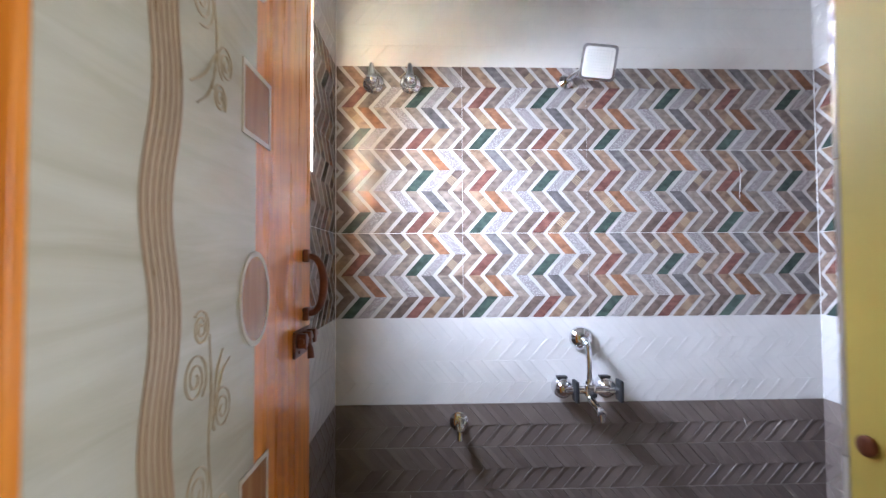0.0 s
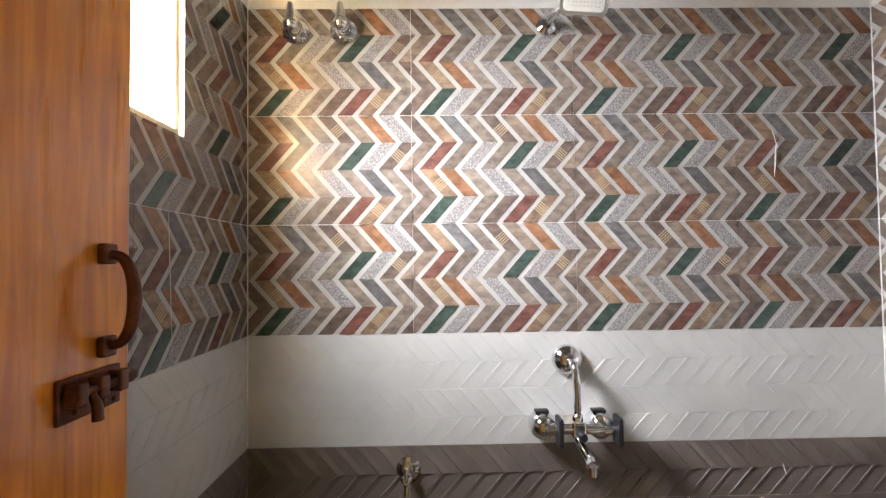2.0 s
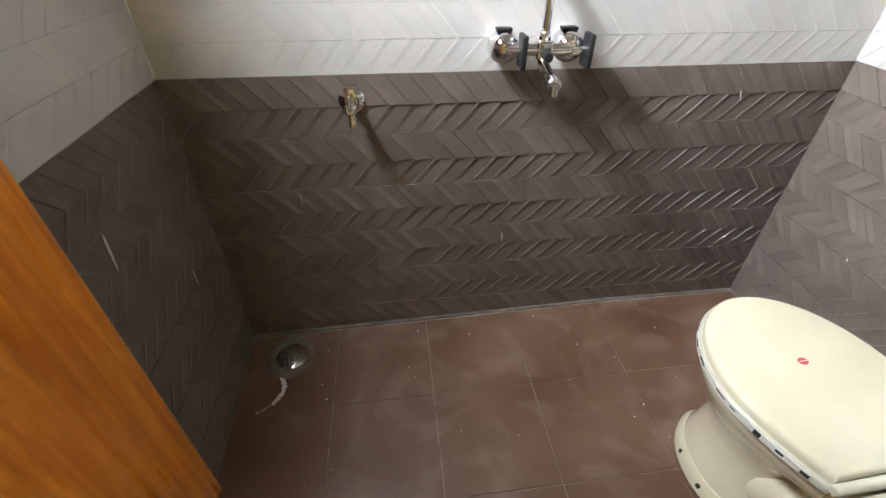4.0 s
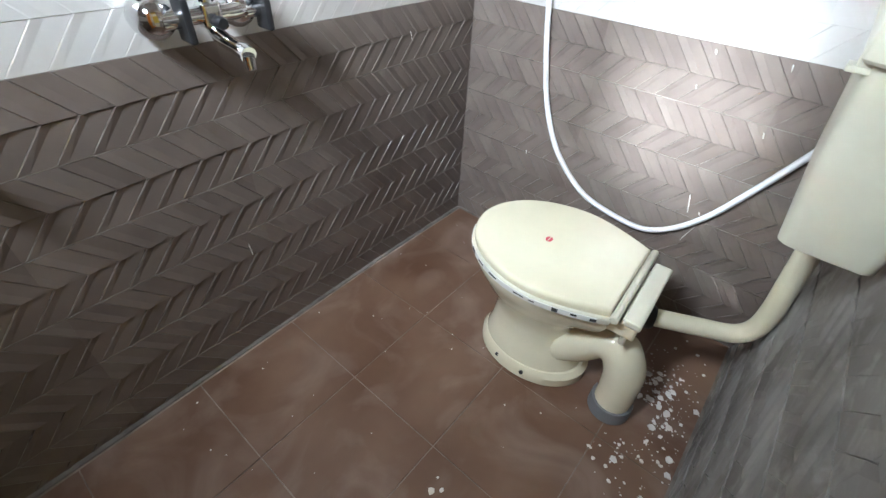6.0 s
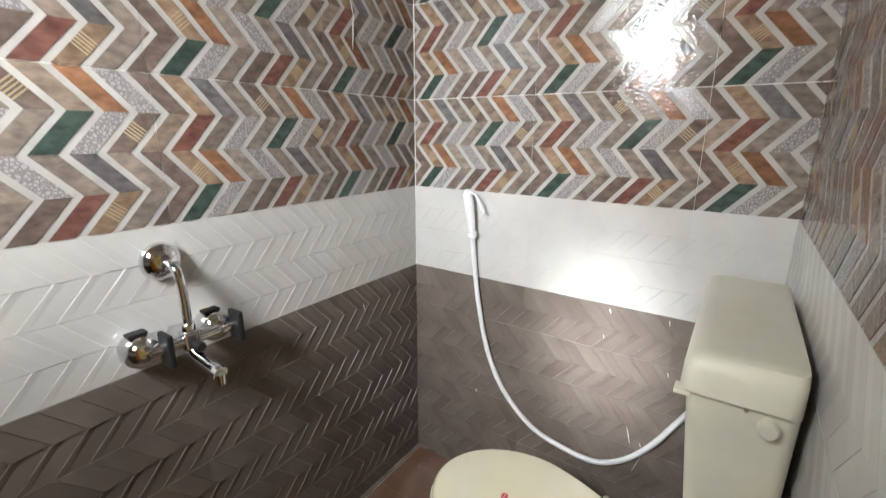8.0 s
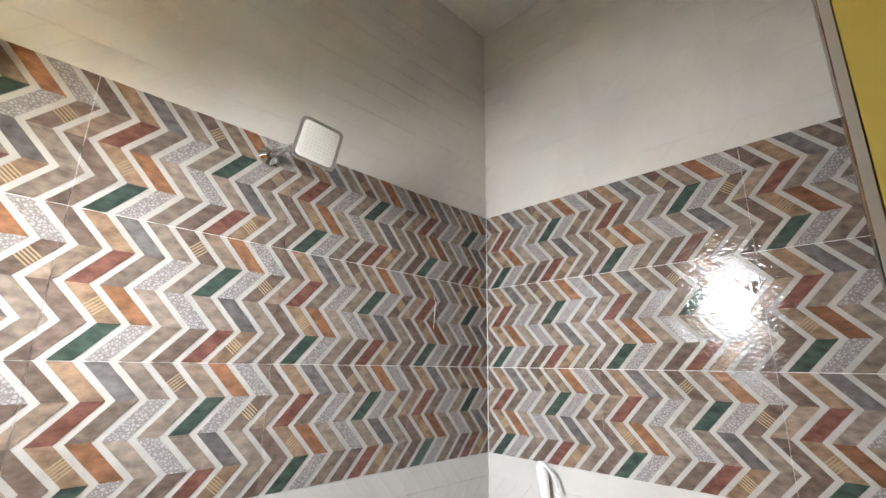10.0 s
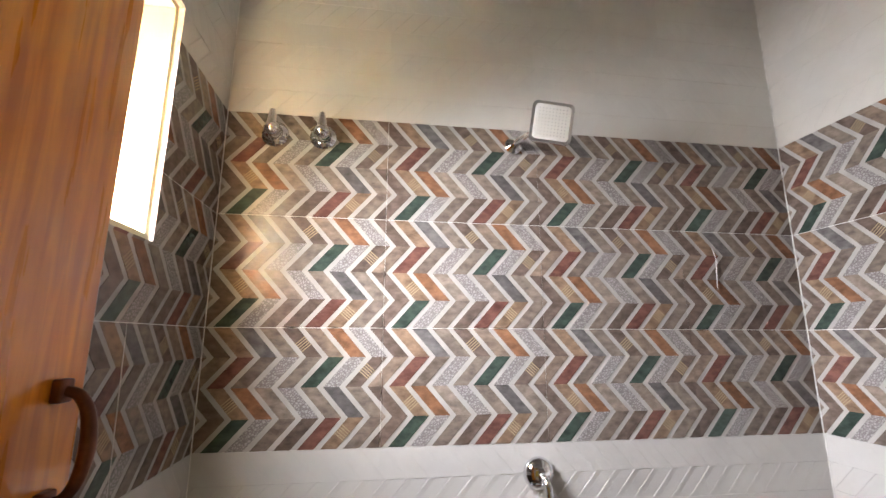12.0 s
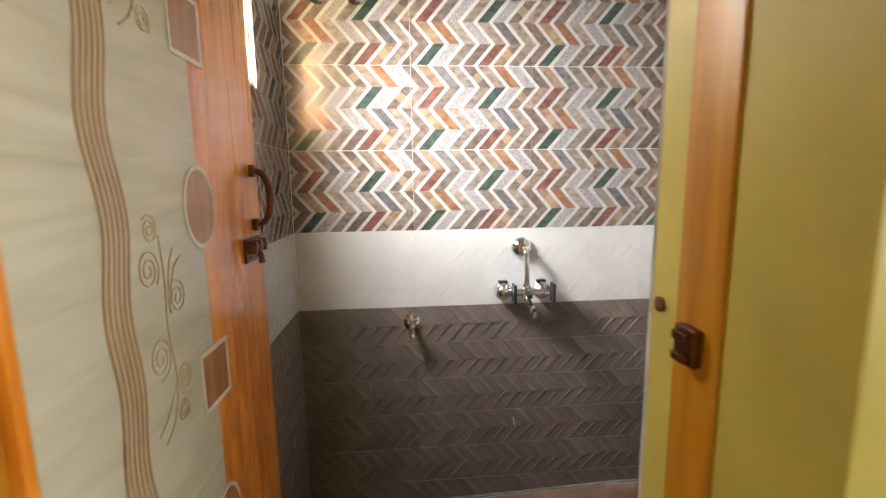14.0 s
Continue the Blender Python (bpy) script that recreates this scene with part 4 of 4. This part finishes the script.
def tile_mesh(kind, rects, mats):
    """One ceramic tile, 0.45 x 0.30, cut to the given rectangles (u0, u1, v0, v1)."""
    bm = bmesh.new()
    rh = TH / 4
    for u0, u1, v0, v1 in rects:
        solid(bm, [(u0, v0), (u1, v0), (u1, v1), (u0, v1)], lambda u, v: 0.0 if kind == "dark" else -0.0004, -0.006, 3 if kind == "dark" else 0)
        for row in range(4):
            vt = TH - rh * row
            vb = vt - rh
            lean = 1 if row % 2 else -1       # odd rows lean like a slash
            if kind == "chevron":
                p, wide, shift, start = PITCH, 0.71 * PITCH, 1.17 * PITCH, 0.36 * PITCH
                count = 8
            else:
                p, shift, start, count = PITCH, 1.17 * PITCH, 0.09 * PITCH, 8
                wide = p - {"dark": 0.0012}.get(kind, 0.0006) if row % 2 else p - {"dark": 0.0006}.get(kind, 0.0)
            for k in range(-3, count + 1):
                s = start + k * p
                ub, ut = (s, s + shift) if lean > 0 else (s + shift, s)
                gap = {"chevron": 0.0, "dark": 0.0007}.get(kind, 0.0005)
                poly = dedupe(clip([(ub, vb), (ub + wide, vb), (ut + wide, vt), (ut, vt)], u0, u1, max(v0, vb + gap), min(v1, vt - gap)))
                if len(poly) < 3:
                    continue
                if kind == "chevron":
                    what = ROWS_CHEV[row][k % count]
                    solid(bm, poly, lambda u, v: 0.0005, -0.0004, SLOTS.index(what.rstrip("*")))
                    if what.endswith("*"):
                        # cream stripes square to the piece's long sides
                        run = math.hypot(shift, rh)
                        along, cross = Vector((lean * shift, rh)) / run, Vector((rh, -lean * shift)) / run
                        mid = Vector(((ub + ut + wide) / 2, (vb + vt) / 2)) + along * (-0.006 if lean < 0 else 0.002)
                        reach = wide / 2 * rh / run
                        for step in range(-2, 3):
                            c = mid + along * 0.0064 * step
                            quad = [tuple(c + along * 0.0014 * p1 + cross * reach * p2) for p1, p2 in ((-1, -1), (-1, 1), (1, 1), (1, -1))]
                            q = dedupe(clip(quad, u0, u1, v0, v1))
                            if len(q) >= 3:
                                solid(bm, q, lambda u, v: 0.0008, 0.0004, SLOTS.index("hatch"))
                else:
                    tone = TONE.choice((0, 0, 1, 2)) if kind == "dark" else 0
                    for s0, s1, h0, h1 in FACETS["slash" if row % 2 else "back"]:
                        a, z = s0 * wide, s1 * wide
                        band = dedupe(clip([(ub + a, vb), (ub + z, vb), (ut + z, vt), (ut + a, vt)], u0, u1, max(v0, vb + gap), min(v1, vt - gap)))

                        def height(u, v, row=row, ub=ub, ut=ut, vb=vb, a=a, z=z, h0=h0, h1=h1):
                            up = (v - vb) / rh
                            edge = ub + (ut - ub) * up
                            h = h0 + (h1 - h0) * min(1.0, max(0.0, (u - edge - a) / (z - a)))
                            if row % 2:      # the ridge of these pieces fades towards their foot
                                return 0.0003 + RELIEF[kind] * 0.85 * h * (0.25 + 0.75 * up)
                            ledge = {"dark": 0.45, "white": 0.5, "white_top": 0.45}[kind]
                            return 0.0003 + RELIEF[kind] * (ledge * (1 - up) + SOFT[kind] * h)
                        # slot 4 paints the glint on the narrow rising edge
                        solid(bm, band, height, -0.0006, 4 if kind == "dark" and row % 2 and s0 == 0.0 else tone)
    return bm


TILE_CACHE = {}


def lay_tiles(wall, m, u_min, u_max, u_zero, v_min, v_max, v_zero, kind, hole=None, dusty=False):
    """Lays tiles on a wall; m turns (along, up, outward) into the room; hole: a rectangle left free."""
    i0, i1 = math.floor((u_min - u_zero) / TW + 1e-6), math.ceil((u_max - u_zero) / TW - 1e-6)
    j0, j1 = math.floor((v_min - v_zero) / TH + 1e-6), math.ceil((v_max - v_zero) / TH - 1e-6)
    name = {"chevron": "chevron_tile", "white": "white_tile", "white_top": "white_tile", "dark": "dark_tile"}[kind]
    mats = [M[s] for s in SLOTS] if kind == "chevron" else [M[("dusty_" if dusty else "dark_") + s] for s in ("a", "b", "c")] + [M["dark_groove"], M["dark_edge_glint"]] if kind == "dark" else [M["smooth_tile" if kind == "white_top" else "white_tile"]]
    g = 0.0009 if kind == "chevron" else 0.00003
    for i in range(i0, i1):
        for j in range(j0, j1):
            ou, ov = u_zero + i * TW, v_zero + j * TH
            a0, a1 = max(g * 0.5, u_min - ou), min(TW - g * 0.5, u_max - ou)
            b0, b1 = max(g, v_min - ov), min(TH - g, v_max - ov)
            rects = [(a0, a1, b0, b1)]
            if hole:
                h0, h1, k0, k1 = hole[0] - ou, hole[1] - ou, hole[2] - ov, hole[3] - ov
                if h0 < a1 and h1 > a0 and k0 < b1 and k1 > b0:
                    rects = [(a0, h0, b0, b1), (h1, a1, b0, b1), (max(a0, h0), min(a1, h1), b0, k0), (max(a0, h0), min(a1, h1), k1, b1)]
            rects = [tuple(round(q, 5) for q in r) for r in rects if r[1] - r[0] > 0.003 and r[3] - r[2] > 0.003]
            if not rects:
                continue
            key = (kind, dusty, tuple(rects))
            if key not in TILE_CACHE:
                bm = tile_mesh(kind, rects, mats)
                me = bpy.data.meshes.new(name)
                bm.to_mesh(me)
                bm.free()
                for mm in mats:
                    me.materials.append(mm)
                TILE_CACHE[key] = me
            ob = new(name, TILE_CACHE[key])
            ob.parent = wall
            wob = (rng.uniform(-1, 1) * 0.0002, rng.uniform(-0.05, 0.05), rng.uniform(-0.05, 0.05))
            ob.matrix_basis = m @ pose(ou, ov, wob[0], wob[1], wob[2], 0)


def wall_pose(origin, u):
    u = Vector(u)
    v = Vector((0, 0, 1))
    n = u.cross(v)
    r = Matrix((u, v, n)).transposed().to_4x4()
    return Matrix.Translation(origin) @ r


SIDES = ((wall_back, wall_pose((0, 0, 0), (1, 0, 0)), 0.0, W, 0.0, None),
         (wall_right, wall_pose((W, 0, 0), (0, -1, 0)), 0.0, -YF, 0.0, None),
         (wall_left, wall_pose((0, 0, 0), (0, 1, 0)), YF, 0.0, 0.0, (WY0, WY1, WZ0, WZ1)),
         (wall_front, wall_pose((W, YF, 0), (-1, 0, 0)), 0.0, W - DX1, 0.0, None))
for wall, m, u0, u1, uz, hole in SIDES:
    lay_tiles(wall, m, u0, u1, uz, -0.09, BAND0, BAND0 - 3 * TH, "dark", hole, wall is wall_front)
    lay_tiles(wall, m, u0, u1, uz, BAND0, BAND1, BAND0, "white", hole)
    lay_tiles(wall, m, u0, u1, uz, BAND1, BAND2, BAND1, "chevron", hole)
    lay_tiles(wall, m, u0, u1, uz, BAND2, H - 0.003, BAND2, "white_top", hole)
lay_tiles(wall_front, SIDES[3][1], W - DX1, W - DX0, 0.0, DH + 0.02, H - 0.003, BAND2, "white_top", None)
